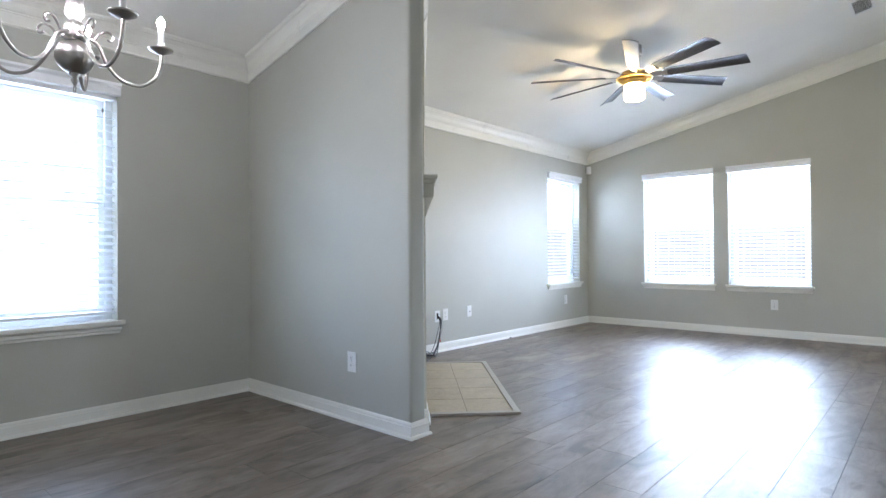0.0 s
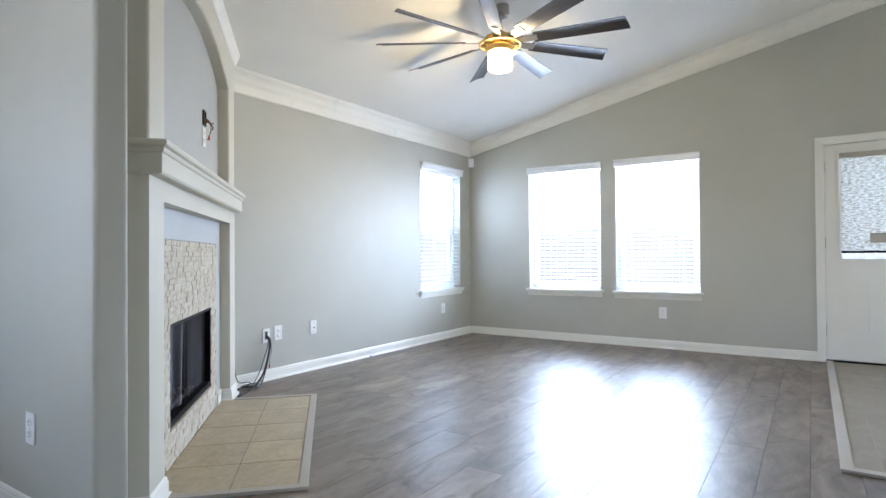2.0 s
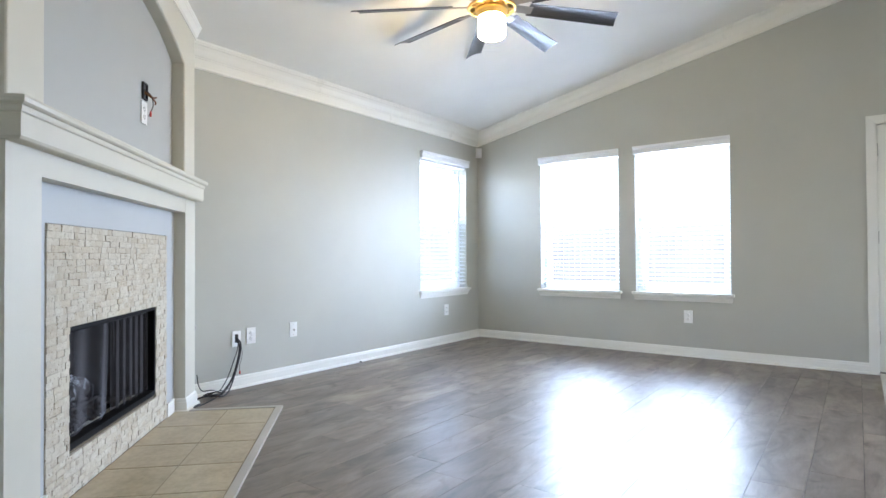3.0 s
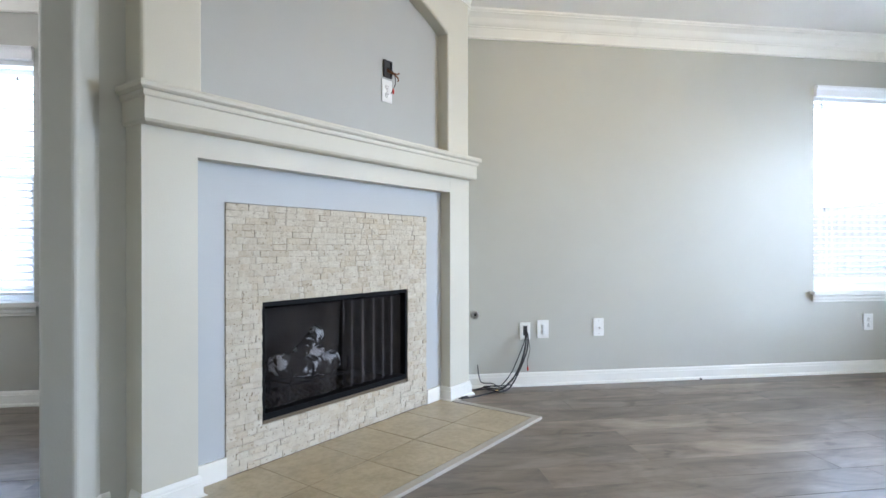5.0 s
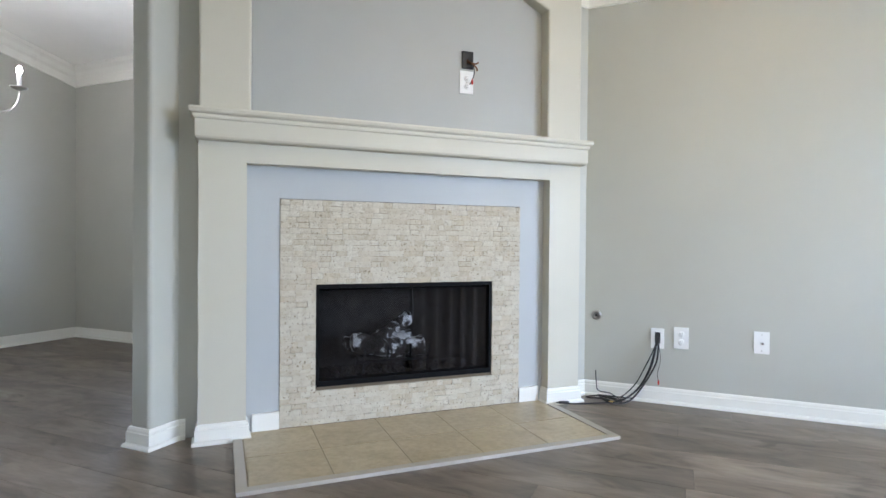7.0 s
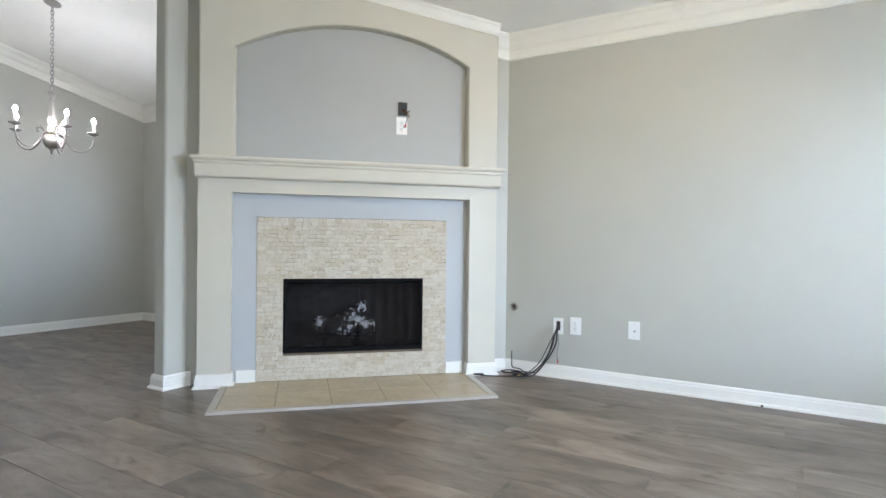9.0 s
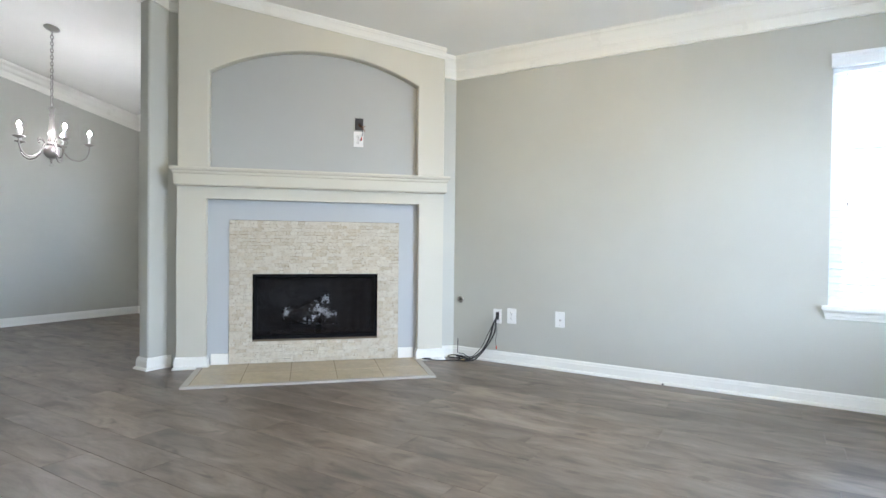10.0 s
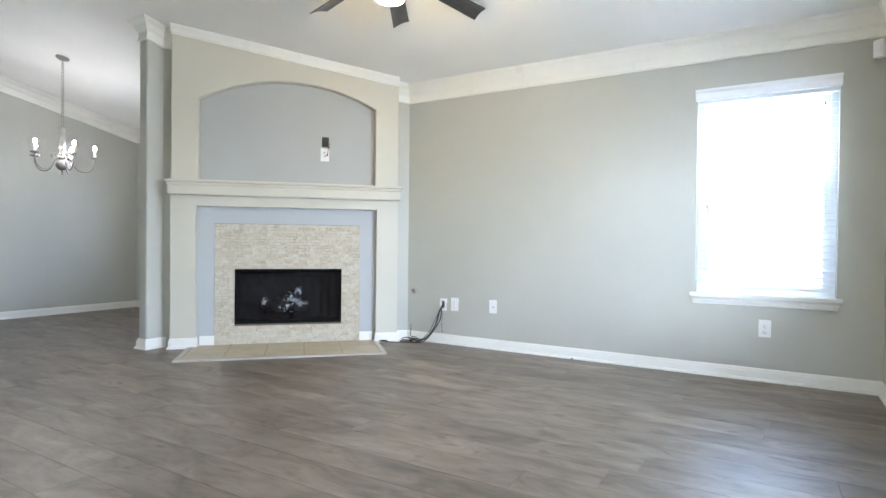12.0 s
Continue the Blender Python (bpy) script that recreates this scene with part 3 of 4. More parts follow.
def arch_panel():
    """The upper surround with an arched niche cut out of it."""
    pts = [(-HALF, 1.47), (-0.79, 1.47), (-0.79, 2.225)]
    rise, half = 0.205, 0.79
    radius = (half * half + rise * rise) / (2 * rise)
    for i in range(1, 28):
        x = -half + 2 * half * i / 28
        pts.append((x, 2.225 + rise - radius + math.sqrt(radius * radius - x * x)))
    pts += [(0.79, 2.225), (0.79, 1.47), (HALF, 1.47)]
    pts += [(HALF, None), (-HALF, None)]
    bm = bmesh.new()
    front = [bm.verts.new((x, FACE, z if z is not None else fp_ceil(x, FACE) + 0.01)) for x, z in pts]
    back = [bm.verts.new((x, 0.036, z if z is not None else fp_ceil(x, 0) + 0.01)) for x, z in pts]
    f = bm.faces.new(front)
    bm.faces.new(back[::-1])
    n = len(pts)
    for i in range(n):
        bm.faces.new((front[i], back[i], back[(i + 1) % n], front[(i + 1) % n]))
    bmesh.ops.recalc_face_normals(bm, faces=bm.faces)
    rim = [e for e in f.edges]
    bmesh.ops.bevel(bm, geom=rim, offset=0.012, segments=3, profile=0.5, affect='EDGES')
    return bm


part("arch_panel", arch_panel(), CREAM, fireplace)
part("niche_back", block(-0.80, 0.80, -0.003, 0.0355, 1.45, 2.445), NICHE, fireplace, "pale grey niche wall")
bm = bmesh.new()
for x0, x1, z0, z1 in ((-OPEN - 0.004, -0.655, 0.0, 1.28), (0.655, OPEN + 0.004, 0.0, 1.28), (-0.655, 0.655, 1.12, 1.28)):
    box(bm, x0, x1, -0.010, 0.034, z0, z1)
part("facing_border", bm, BORDER, fireplace, "pale blue-grey border round the stone")


def mantel():
    """A deep fascia under a stepped cap that returns round both ends."""
    prof = [(0.0, 1.362), (0.136, 1.362), (0.145, 1.365), (0.150, 1.374), (0.150, 1.447), (0.156, 1.451), (0.158, 1.458), (0.158, 1.469),
            (0.166, 1.472), (0.172, 1.478), (0.174, 1.490), (0.170, 1.499), (0.0, 1.499)]
    return sweep([(0.876, 0.034), (0.876, 0.020), (-0.876, 0.020), (-0.876, 0.034)], prof, flat)


part("mantel", mantel(), CREAM, fireplace, "cream moulded mantel shelf")


def fp_crown():
    bm = bmesh.new()
    rings = []
    for lx in (-HALF - 0.002, HALF + 0.002):
        rings.append([bm.verts.new((lx, FACE - o, fp_ceil(lx, FACE - o) + u)) for o, u in THIN_CROWN])
    for j in range(len(THIN_CROWN)):
        k = (j + 1) % len(THIN_CROWN)
        bm.faces.new((rings[0][j], rings[0][k], rings[1][k], rings[1][j]))
    bm.faces.new(rings[0][::-1]), bm.faces.new(rings[1])
    return bm


part("crown", fp_crown(), CROWN, fireplace)


def pier_base(x0, x1, inner):
    """Baseboard round one pier; it stops at the stone."""
    outline = [(x0, -0.001), (x0, FACE), (x1, FACE), (x1, -0.004)] if inner > 0 else [(x0, -0.004), (x0, FACE), (x1, FACE), (x1, -0.001)]
    return sweep([(x, y) for x, y in outline][::-1], BASE, flat)


for side in (-1, 1):
    x0, x1 = sorted((side * OPEN, side * HALF))
    part("baseboard", pier_base(x0, x1, side), TRIM, fireplace)
for x0, x1 in ((-OPEN + 0.029, -0.656), (0.656, OPEN - 0.029)):
    part("baseboard", block(x0, x1, -0.024, -0.0105, 0.013, 0.096, 0.003), TRIM, fireplace)

# firebox
FB_W, FB0, FB1 = 0.482, 0.195, 0.713
firebox = thing("firebox", FP, "black steel firebox behind two drawn mesh curtains", "firebox")
d0, d1 = 0.032, 0.43
for a in ((-FB_W, FB_W, d0, d1, FB0 - 0.02, FB0 - 0.002), (-FB_W, FB_W, d0, d1, FB1 + 0.002, FB1 + 0.02), (-FB_W, FB_W, d1, d1 + 0.02, FB0 - 0.02, FB1 + 0.02),
          (-FB_W - 0.018, -FB_W, d0, d1 + 0.02, FB0 - 0.02, FB1 + 0.02), (FB_W, FB_W + 0.018, d0, d1 + 0.02, FB0 - 0.02, FB1 + 0.02)):
    part("lining_panel", block(*a), SOOT, firebox)
bm = bmesh.new()
for a in ((-FB_W, -FB_W + 0.016, -0.010, 0.03, FB0, FB1), (FB_W - 0.016, FB_W, -0.010, 0.03, FB0, FB1), (-FB_W + 0.016, FB_W - 0.016, -0.010, 0.03, FB1 - 0.03, FB1), (-FB_W + 0.016, FB_W - 0.016, -0.010, 0.05, FB0, FB0 + 0.028)):
    box(bm, *a)
part("face_frame", bevelled(bm, 0.003), IRON, firebox)
part("curtain_rod", tube([(-FB_W + 0.02, 0.035, FB1 - 0.04), (FB_W - 0.02, 0.035, FB1 - 0.04)], 0.005, 8, 2), IRON, firebox)


def mesh_curtain(x0, x1, folds, seed, sway=0.0):
    """Fine wire mesh hanging in folds, woven of thin wires."""
    rng = random.Random(seed)
    bm = bmesh.new()
    top, low = FB1 - 0.042, FB0 + 0.03
    xs = np.linspace(x0, x1, 84)
    phase = rng.uniform(0, 6)

    def at(x, z):
        k = (x - x0) / (x1 - x0)
        return Vector((x - sway * k * ((top - z) / (top - low)), 0.036 + 0.012 * math.sin(folds * 2 * math.pi * k + phase + 0.4 * math.sin(9 * k)), z))

    def wire(a, b, r):
        d = (b - a).normalized()
        s = d.cross(Vector((0, 1, 0.1))).normalized() * r
        o = s.cross(d).normalized() * r
        ring = [[bm.verts.new(p + q) for q in (s, o - s * 0.5, -o - s * 0.5)] for p in (a, b)]
        for i in range(3):
            bm.faces.new((ring[0][i], ring[0][(i + 1) % 3], ring[1][(i + 1) % 3], ring[1][i]))
    levels = 68
    for i in range(len(xs) - 1):
        for j in range(levels):
            z0, z1 = low + (top - low) * j / levels, low + (top - low) * (j + 1) / levels
            a, b = (i, i + 1) if (i + j) % 2 else (i + 1, i)
            wire(at(xs[a], z0), at(xs[b], z1), 0.00075 if sway else 0.0009)
    return bm


MESHWIRE = Mat("dark_wire_mesh", (0.07, 0.066, 0.07), 0.5, 0.6).mat
part("mesh_curtain", mesh_curtain(0.040, FB_W - 0.018, 5.5, 3), MESHWIRE, firebox, "dark wire mesh curtain hanging in folds")
part("mesh_curtain", mesh_curtain(-FB_W + 0.018, 0.028, 2.0, 4, 0.032), MESHWIRE, firebox, "dark wire mesh curtain drawn nearly flat")
part("pull_chain", tube([(0.03, 0.030, FB1 - 0.04), (0.034, 0.028, FB1 - 0.16), (0.03, 0.03, FB1 - 0.21)], 0.002, 6, 4), MESHWIRE, firebox)

grate = thing("fire_grate", FP, "black iron grate inside the firebox", "grate")
part("bar", tube([(-0.24, 0.17, FB0 + 0.07), (0.2, 0.17, FB0 + 0.07)], 0.008, 8, 2), IRON, grate)
part("bar", tube([(-0.24, 0.32, FB0 + 0.07), (0.2, 0.32, FB0 + 0.07)], 0.008, 8, 2), IRON, grate)
for x in (-0.2, -0.07, 0.06, 0.17):
    part("upright", tube([(x, 0.34, FB0 + 0.08), (x, 0.18, FB0 + 0.08), (x, 0.145, FB0 + 0.10), (x, 0.14, FB0 + 0.16)], 0.007, 8, 6), IRON, grate)
for x, y in ((-0.2, 0.17), (0.17, 0.17), (-0.2, 0.32), (0.17, 0.32)):
    part("leg", tube([(x, y, FB0 + 0.07), (x, y, FB0 - 0.001)], 0.008, 8, 2), IRON, grate)


def log(at, length, radius, seed):
    rng = random.Random(seed)
    bm = lathe([(radius * 0.5, -length / 2 - 0.006), *((radius * rng.uniform(0.88, 1.08), -length / 2 + length * i / 12) for i in range(13)), (radius * 0.5, length / 2 + 0.006)], 18)
    for v in bm.verts:
        n = noise.noise(v.co * 18 + Vector((seed, 0, 0)))
        v.co.x *= 1 + 0.18 * n
        v.co.y *= 1 + 0.18 * n
        v.co.x += 0.02 * math.sin(v.co.z * 9 + seed)
    moved(bm, pose(0, 0, 0, 0, 90, 0))
    return solid("gas_log", bm, LOG, "charred grey-white ceramic log on the grate", "log", "", FP @ at)


log(pose(-0.045, 0.23, FB0 + 0.145, 0, 4, 6), 0.42, 0.055, 1)
log(pose(-0.08, 0.31, FB0 + 0.15, 0, -3, -8), 0.38, 0.05, 2)
log(pose(-0.02, 0.26, FB0 + 0.225, 0, -16, 20), 0.26, 0.038, 3)
log(pose(0.06, 0.31, FB0 + 0.235, 0, -35, -25), 0.16, 0.03, 4)
rng = random.Random(9)
bm = bmesh.new()
for i in range(240):
    x, y, r = rng.uniform(-0.36, 0.32), rng.uniform(0.10, 0.38), rng.uniform(0.006, 0.018)
    m = pose(x, y, FB0 + r * 0.5 + 0.004 * rng.random(), rng.uniform(0, 90), rng.uniform(0, 90), rng.uniform(0, 90)) @ Matrix.Diagonal((r, r * 0.8, r * 0.7, 1))
    bmesh.ops.create_icosphere(bm, subdivisions=1, radius=1, matrix=m)
solid("ash_and_lava_rock", bm, EMBER, "grey-brown lava rock under the grate", "lava rock", "stuff", FP)

# hearth
hearth = thing("hearth", FP, "beige tiled hearth flush with floor, pale edging", "hearth")
HX0, HX1, HY0, HY1 = -0.865, 0.825, -0.680, -0.018
part("bed", block(HX0 + 0.01, HX1 - 0.01, HY0 + 0.01, HY1, 0.001, 0.0112), GROUT, hearth)
tile_me = {}
ys = [HY0 + 0.045, HY0 + 0.045 + 0.292, HY1 + 0.0]
xs = [HX1 - 0.043]
while xs[-1] > HX0 + 0.05:
    xs.append(max(xs[-1] - 0.322, HX0 + 0.043))
for j in range(2):
    for a, b in zip(xs[1:], xs):
        w, h = b - a - 0.006, ys[j + 1] - ys[j] - 0.006
        key = (round(w, 3), round(h, 3))
        if key not in tile_me:
            tile_me[key] = mesh_of("tile", block(-w / 2, w / 2, -h / 2, h / 2, 0, 0.008, 0.002, 1), HEARTH_TILE)
        piece("tile", tile_me[key], hearth, pose((a + b) / 2, (ys[j] + ys[j + 1]) / 2, 0.0045, rng.uniform(-0.1, 0.1), rng.uniform(-0.1, 0.1)))


def edging(x0, x1, y0, y1):
    return bevelled(block(x0, x1, y0, y1, 0.001, 0.016), 0.005, 2)


part("edge_strip", edging(HX0, HX1, HY0, HY0 + 0.04), TRANSITION, hearth)
part("edge_strip", edging(HX0, HX0 + 0.04, HY0 + 0.0405, -0.108), TRANSITION, hearth)
part("edge_strip", edging(HX1 - 0.04, HX1, HY0 + 0.0405, -0.108), TRANSITION, hearth)

# split stone facing: many little stones in courses
facing = part("stone_facing", bmesh.new(), GROUT, fireplace, "split travertine mosaic facing")
bm = bmesh.new()
for x0, x1, z0, z1 in ((-0.654, -FB_W - 0.002, 0.013, 1.119), (FB_W + 0.002, 0.654, 0.013, 1.119), (-FB_W - 0.002, FB_W + 0.002, FB1 + 0.002, 1.119), (-FB_W - 0.002, FB_W + 0.002, 0.013, FB0 - 0.002)):
    box(bm, x0, x1, -0.003, 0.034, z0, z1)
old = facing.data
facing.data = mesh_of("stone_facing", bm, STONE_JOINT)
bpy.data.meshes.remove(old)
COURSE = 0.0276
stones = []
rng = random.Random(21)
z = 0.013
while z < 1.113:
    spans = [(-0.654, 0.654)] if z + COURSE * 0.6 < FB0 or z + COURSE * 0.4 > FB1 else [(-0.654, -FB_W - 0.001), (FB_W + 0.001, 0.654)]
    for s0, s1 in spans:
        x = s0
        while x < s1 - 0.006:
            w = rng.choice((0.03, 0.045, 0.05, 0.055, 0.075, 0.06))
            w = s1 - x if s1 - x - w < 0.016 else w
            stones.append((x, w, z))
            x += w
    z += COURSE


def stone_mesh(bm, w, h, depth, seed, origin=(0, 0, 0)):
    """A rough-faced stone of 3 by 2 facets in front."""
    r = random.Random(seed)
    ox, oy, oz = origin
    grid = []
    for j in range(3):
        row = []
        for i in range(4):
            edge = i in (0, 3) or j in (0, 2)
            y = -depth * (r.uniform(0.93, 1.0) if edge else r.uniform(0.95, 1.06))
            row.append(bm.verts.new((ox - w / 2 + w * i / 3 + (0 if edge else r.uniform(-0.004, 0.004)), oy + y, oz + h * j / 2)))
        grid.append(row)
    for j in range(2):
        for i in range(3):
            bm.faces.new((grid[j][i], grid[j][i + 1], grid[j + 1][i + 1], grid[j + 1][i]))
    rim = [grid[0][0], grid[0][1], grid[0][2], grid[0][3], grid[1][3], grid[2][3], grid[2][2], grid[2][1], grid[2][0], grid[1][0]]
    back = [bm.verts.new((v.co.x, oy, v.co.z)) for v in rim]
    for i in range(10):
        j = (i + 1) % 10
        bm.faces.new((rim[j], rim[i], back[i], back[j]))


stone_cache = {}
rest = bmesh.new()
picked = [q for q in stones if abs(q[0]) < 0.60 and 0.62 < q[2] < 1.12][:300]
chosen = set(picked)
for k, (x, w, z) in enumerate(stones):
    gap = (0.0004, 0.0009, 0.0005, 0.0024, 0.0007)[k % 5]
    if (x, w, z) in chosen:
        key = (round(w, 3), k % 5)
        if key not in stone_cache:
            b2 = bmesh.new()
            stone_mesh(b2, w - gap, COURSE - gap, 0.013, hash(key[1]) + int(w * 1000))
            stone_cache[key] = mesh_of("stone", b2, STONE)
        piece("stone", stone_cache[key], facing, pose(x + w / 2, -0.0031 - rng.uniform(-0.0015, 0.002), z + gap / 2))
    else:
        stone_mesh(rest, w - gap, COURSE - gap, 0.013 + rng.uniform(-0.0025, 0.0025), k, (x + w / 2, -0.0031, z + gap / 2))
tagged(part("mosaic", rest, STONE, facing), kind="stuff")


# ---- wall plates, valve, wires ----
def duplex(at, label="white duplex outlet in a wall plate", size=(0.078, 0.122)):
    """A receptacle plate, front to -y."""
    w, h = size
    p = thing("wall_outlet", at, label, "outlet", "wall outlets")
    part("cover_plate", bevelled(block(-w / 2, w / 2, -0.006, -0.0004, -h / 2, h / 2), 0.003, 2), PLATE, p)
    for z in (-0.022, 0.022):
        part("receptacle", moved(lathe([(0.0165, 0.0), (0.0165, 0.0025), (0.015, 0.0035), (0.001, 0.0035)], 20), pose(0, -0.0058, z, 90)), PLATE, p)
        bm = bmesh.new()
        box(bm, -0.0075, -0.0055, -0.0102, -0.0094, z - 0.001, z + 0.009)
        box(bm, 0.0050, 0.0070, -0.0102, -0.0094, z + 0.0005, z + 0.008)
        box(bm, -0.002, 0.002, -0.0102, -0.0094, z - 0.010, z - 0.006)
        part("slots", bm, SLOT, p)
    part("screw", moved(lathe([(0.003, 0), (0.0025, 0.001), (0.0004, 0.0012)], 10), pose(0, -0.0058, 0, 90)), NICKEL, p)
    return p


duplex(pose(0, 5.790, 0.382, 0, 0, 90))
duplex(pose(0, 8.33, 0.378, 0, 0, 90))
duplex(pose(0, 1.96, 0.405, 0, 0, 90))
duplex(pose(2.431, NORTH, 0.386))
duplex(pose(1.225, DIV_S, 0.365), "white duplex outlet low on the partition")
duplex(FP @ pose(0.318, -0.0032, 1.785), "white outlet plate inside the arched niche")

plate = thing("cable_plate", pose(0, 5.664, 0.372, 0, 0, 90), "white wall plate with black cable opening", "wall plate")
bm = bmesh.new()
for a in ((-0.036, -0.015, -0.058, 0.058), (0.015, 0.036, -0.058, 0.058), (-0.015, 0.015, 0.035, 0.058), (-0.015, 0.015, -0.058, -0.03)):
    box(bm, a[0], a[1], -0.006, -0.0004, a[2], a[3])
part("cover_plate", bm, PLATE, plate)
part("opening", block(-0.015, 0.015, -0.003, -0.0006, -0.03, 0.035), SLOT, plate)

coax = thing("coax_plate", pose(0, 6.190, 0.387, 0, 0, 90), "white wall plate with one coaxial jack", "wall plate")
part("cover_plate", bevelled(block(-0.037, 0.037, -0.006, -0.0004, -0.06, 0.06), 0.003, 2), PLATE, coax)
part("jack", moved(lathe([(0.007, 0), (0.007, 0.003), (0.0045, 0.004), (0.0045, 0.012), (0.001, 0.012)], 12), pose(0.004, -0.0058, -0.004, 90)), NICKEL, coax)
for z in (-0.043, 0.043):
    part("screw", moved(lathe([(0.003, 0), (0.0025, 0.001), (0.0004, 0.0012)], 10), pose(0, -0.0058, z, 90)), NICKEL, coax)

valve = thing("gas_valve", pose(0, 5.318, 0.487, 0, 0, 90), "chrome gas key valve flange near fireplace", "gas valve")
part("flange", moved(lathe([(0.030, 0.0004), (0.030, 0.003), (0.024, 0.009), (0.014, 0.011), (0.013, 0.005), (0.001, 0.005)], 24), pose(0, 0, 0, 90)), NICKEL, valve)
part("stem", moved(lathe([(0.006, 0.004), (0.006, 0.012), (0.001, 0.012)], 8), pose(0, 0, 0, 90)), IRON, valve)

cable = thing("cable_bundle", pose(0, 0, 0), "black cables hanging from wall plate to floor", "cables")
runs = [
    [(0.004, 5.664, 0.372), (0.05, 5.658, 0.33), (0.066, 5.635, 0.22), (0.085, 5.585, 0.115), (0.11, 5.52, 0.045), (0.13, 5.45, 0.012), (0.12, 5.37, 0.016)],
    [(0.004, 5.662, 0.368), (0.058, 5.655, 0.32), (0.070, 5.62, 0.19), (0.088, 5.565, 0.09), (0.10, 5.50, 0.030), (0.15, 5.42, 0.010), (0.21, 5.33, 0.008), (0.27, 5.235, 0.010), (0.325, 5.15, 0.022)],
    [(0.004, 5.666, 0.376), (0.05, 5.67, 0.34), (0.05, 5.66, 0.24), (0.08, 5.60, 0.12), (0.12, 5.53, 0.028), (0.16, 5.47, 0.012), (0.19, 5.42, 0.018), (0.14, 5.37, 0.03), (0.08, 5.36, 0.02), (0.07, 5.42, 0.010), (0.12, 5.48, 0.010)],
    [(0.02, 5.664, 0.372), (0.05, 5.645, 0.31), (0.06, 5.605, 0.22), (0.07, 5.55, 0.11), (0.09, 5.47, 0.03), (0.10, 5.41, 0.05), (0.085, 5.345, 0.055), (0.06, 5.33, 0.10), (0.052, 5.325, 0.165)],
    [(0.10, 5.54, 0.035), (0.17, 5.46, 0.05), (0.20, 5.38, 0.058), (0.17, 5.30, 0.035), (0.11, 5.29, 0.012), (0.09, 5.38, 0.010), (0.15, 5.44, 0.012)],
    [(0.10, 5.50, 0.024), (0.13, 5.45, 0.03), (0.155, 5.40, 0.045), (0.13, 5.35, 0.04), (0.10, 5.37, 0.016), (0.14, 5.43, 0.010)],
]
for k, run in enumerate(runs):
    part("cable", tube(run, (0.0052, 0.0044, 0.0050, 0.0034, 0.0040, 0.0034)[k], 8, 8), BLACK, cable)
part("cable", tube([(0.02, 5.667, 0.365), (0.045, 5.675, 0.33), (0.05, 5.682, 0.25), (0.04, 5.668, 0.18), (0.035, 5.672, 0.135)], 0.0017, 6, 8), BLACK, cable)
part("red_tip", moved(lathe([(0.0045, 0), (0.0055, 0.018), (0.002, 0.028)], 10), pose(0.034, 5.673, 0.11)), RED, cable, "red connector tip")
part("connector", moved(lathe([(0.006, 0), (0.008, 0.006), (0.008, 0.05), (0.004, 0.06)], 10), pose(0.318, 5.162, 0.021, 90, 0, -148)), BLACK, cable)
part("brass_connector", moved(lathe([(0.005, 0), (0.006, 0.004), (0.006, 0.022), (0.003, 0.03)], 10), pose(0.155, 5.415, 0.012, 90, 0, -150)), BRASS, cable, "brass cable end")
nub = solid("door_stop", moved(lathe([(0.006, 0), (0.006, 0.012), (0.003, 0.02), (0.001, 0.021)], 10), pose(0, 0, 0, 0, 90, 0)), BLACK, "tiny dark nub at the baseboard foot", "door stop", "", pose(0.026, 6.941, 0.008))

box_hole = thing("wiring_box", FP @ pose(0.322, -0.0032, 1.905), "open black wiring box with loose wires", "wiring box")
bm = bmesh.new()
for a in ((-0.032, -0.026, -0.046, 0.046), (0.026, 0.032, -0.046, 0.046), (-0.026, 0.026, 0.040, 0.046), (-0.026, 0.026, -0.046, -0.040)):
    box(bm, a[0], a[1], -0.012, -0.0004, a[2], a[3])
part("rim", bm, BLACK, box_hole)
part("opening", block(-0.026, 0.026, -0.003, -0.0004, -0.040, 0.040), SLOT, box_hole)
part("wire", tube([(0.0, -0.003, 0.0), (0.012, -0.03, -0.02), (0.03, -0.045, -0.028), (0.045, -0.05, -0.02)], 0.0045, 8, 6), COPPER, box_hole, "stiff brown wire ends")
part("wire", tube([(0.0, -0.003, -0.01), (0.018, -0.035, -0.03), (0.035, -0.05, -0.05), (0.04, -0.045, -0.065)], 0.004, 8, 6), COPPER, box_hole)
part("wire", tube([(0.0, -0.003, 0.01), (0.014, -0.035, -0.02), (0.026, -0.04, -0.07), (0.018, -0.03, -0.11), (0.006, -0.024, -0.135)], 0.0024, 6, 6), BLACK, box_hole)
part("red_tip", moved(lathe([(0.0045, 0), (0.006, 0.016), (0.003, 0.03)], 10), pose(0.018, -0.03, -0.135)), RED, box_hole, "red connector tip")

sensor = thing("motion_sensor", pose(0.045, NORTH - 0.045, 2.245, 0, 0, 45), "white corner motion sensor under the crown", "sensor")
part("housing", bevelled(block(-0.033, 0.033, -0.030, 0.018, -0.055, 0.055), 0.008, 3), PLATE, sensor)
part("lens", bevelled(block(-0.022, 0.022, -0.034, -0.0302, -0.03, 0.02), 0.0018, 1), VINYL, sensor)
part("bracket", block(-0.012, 0.012, 0.0182, 0.05, -0.01, 0.03, 0.003), PLATE, sensor)


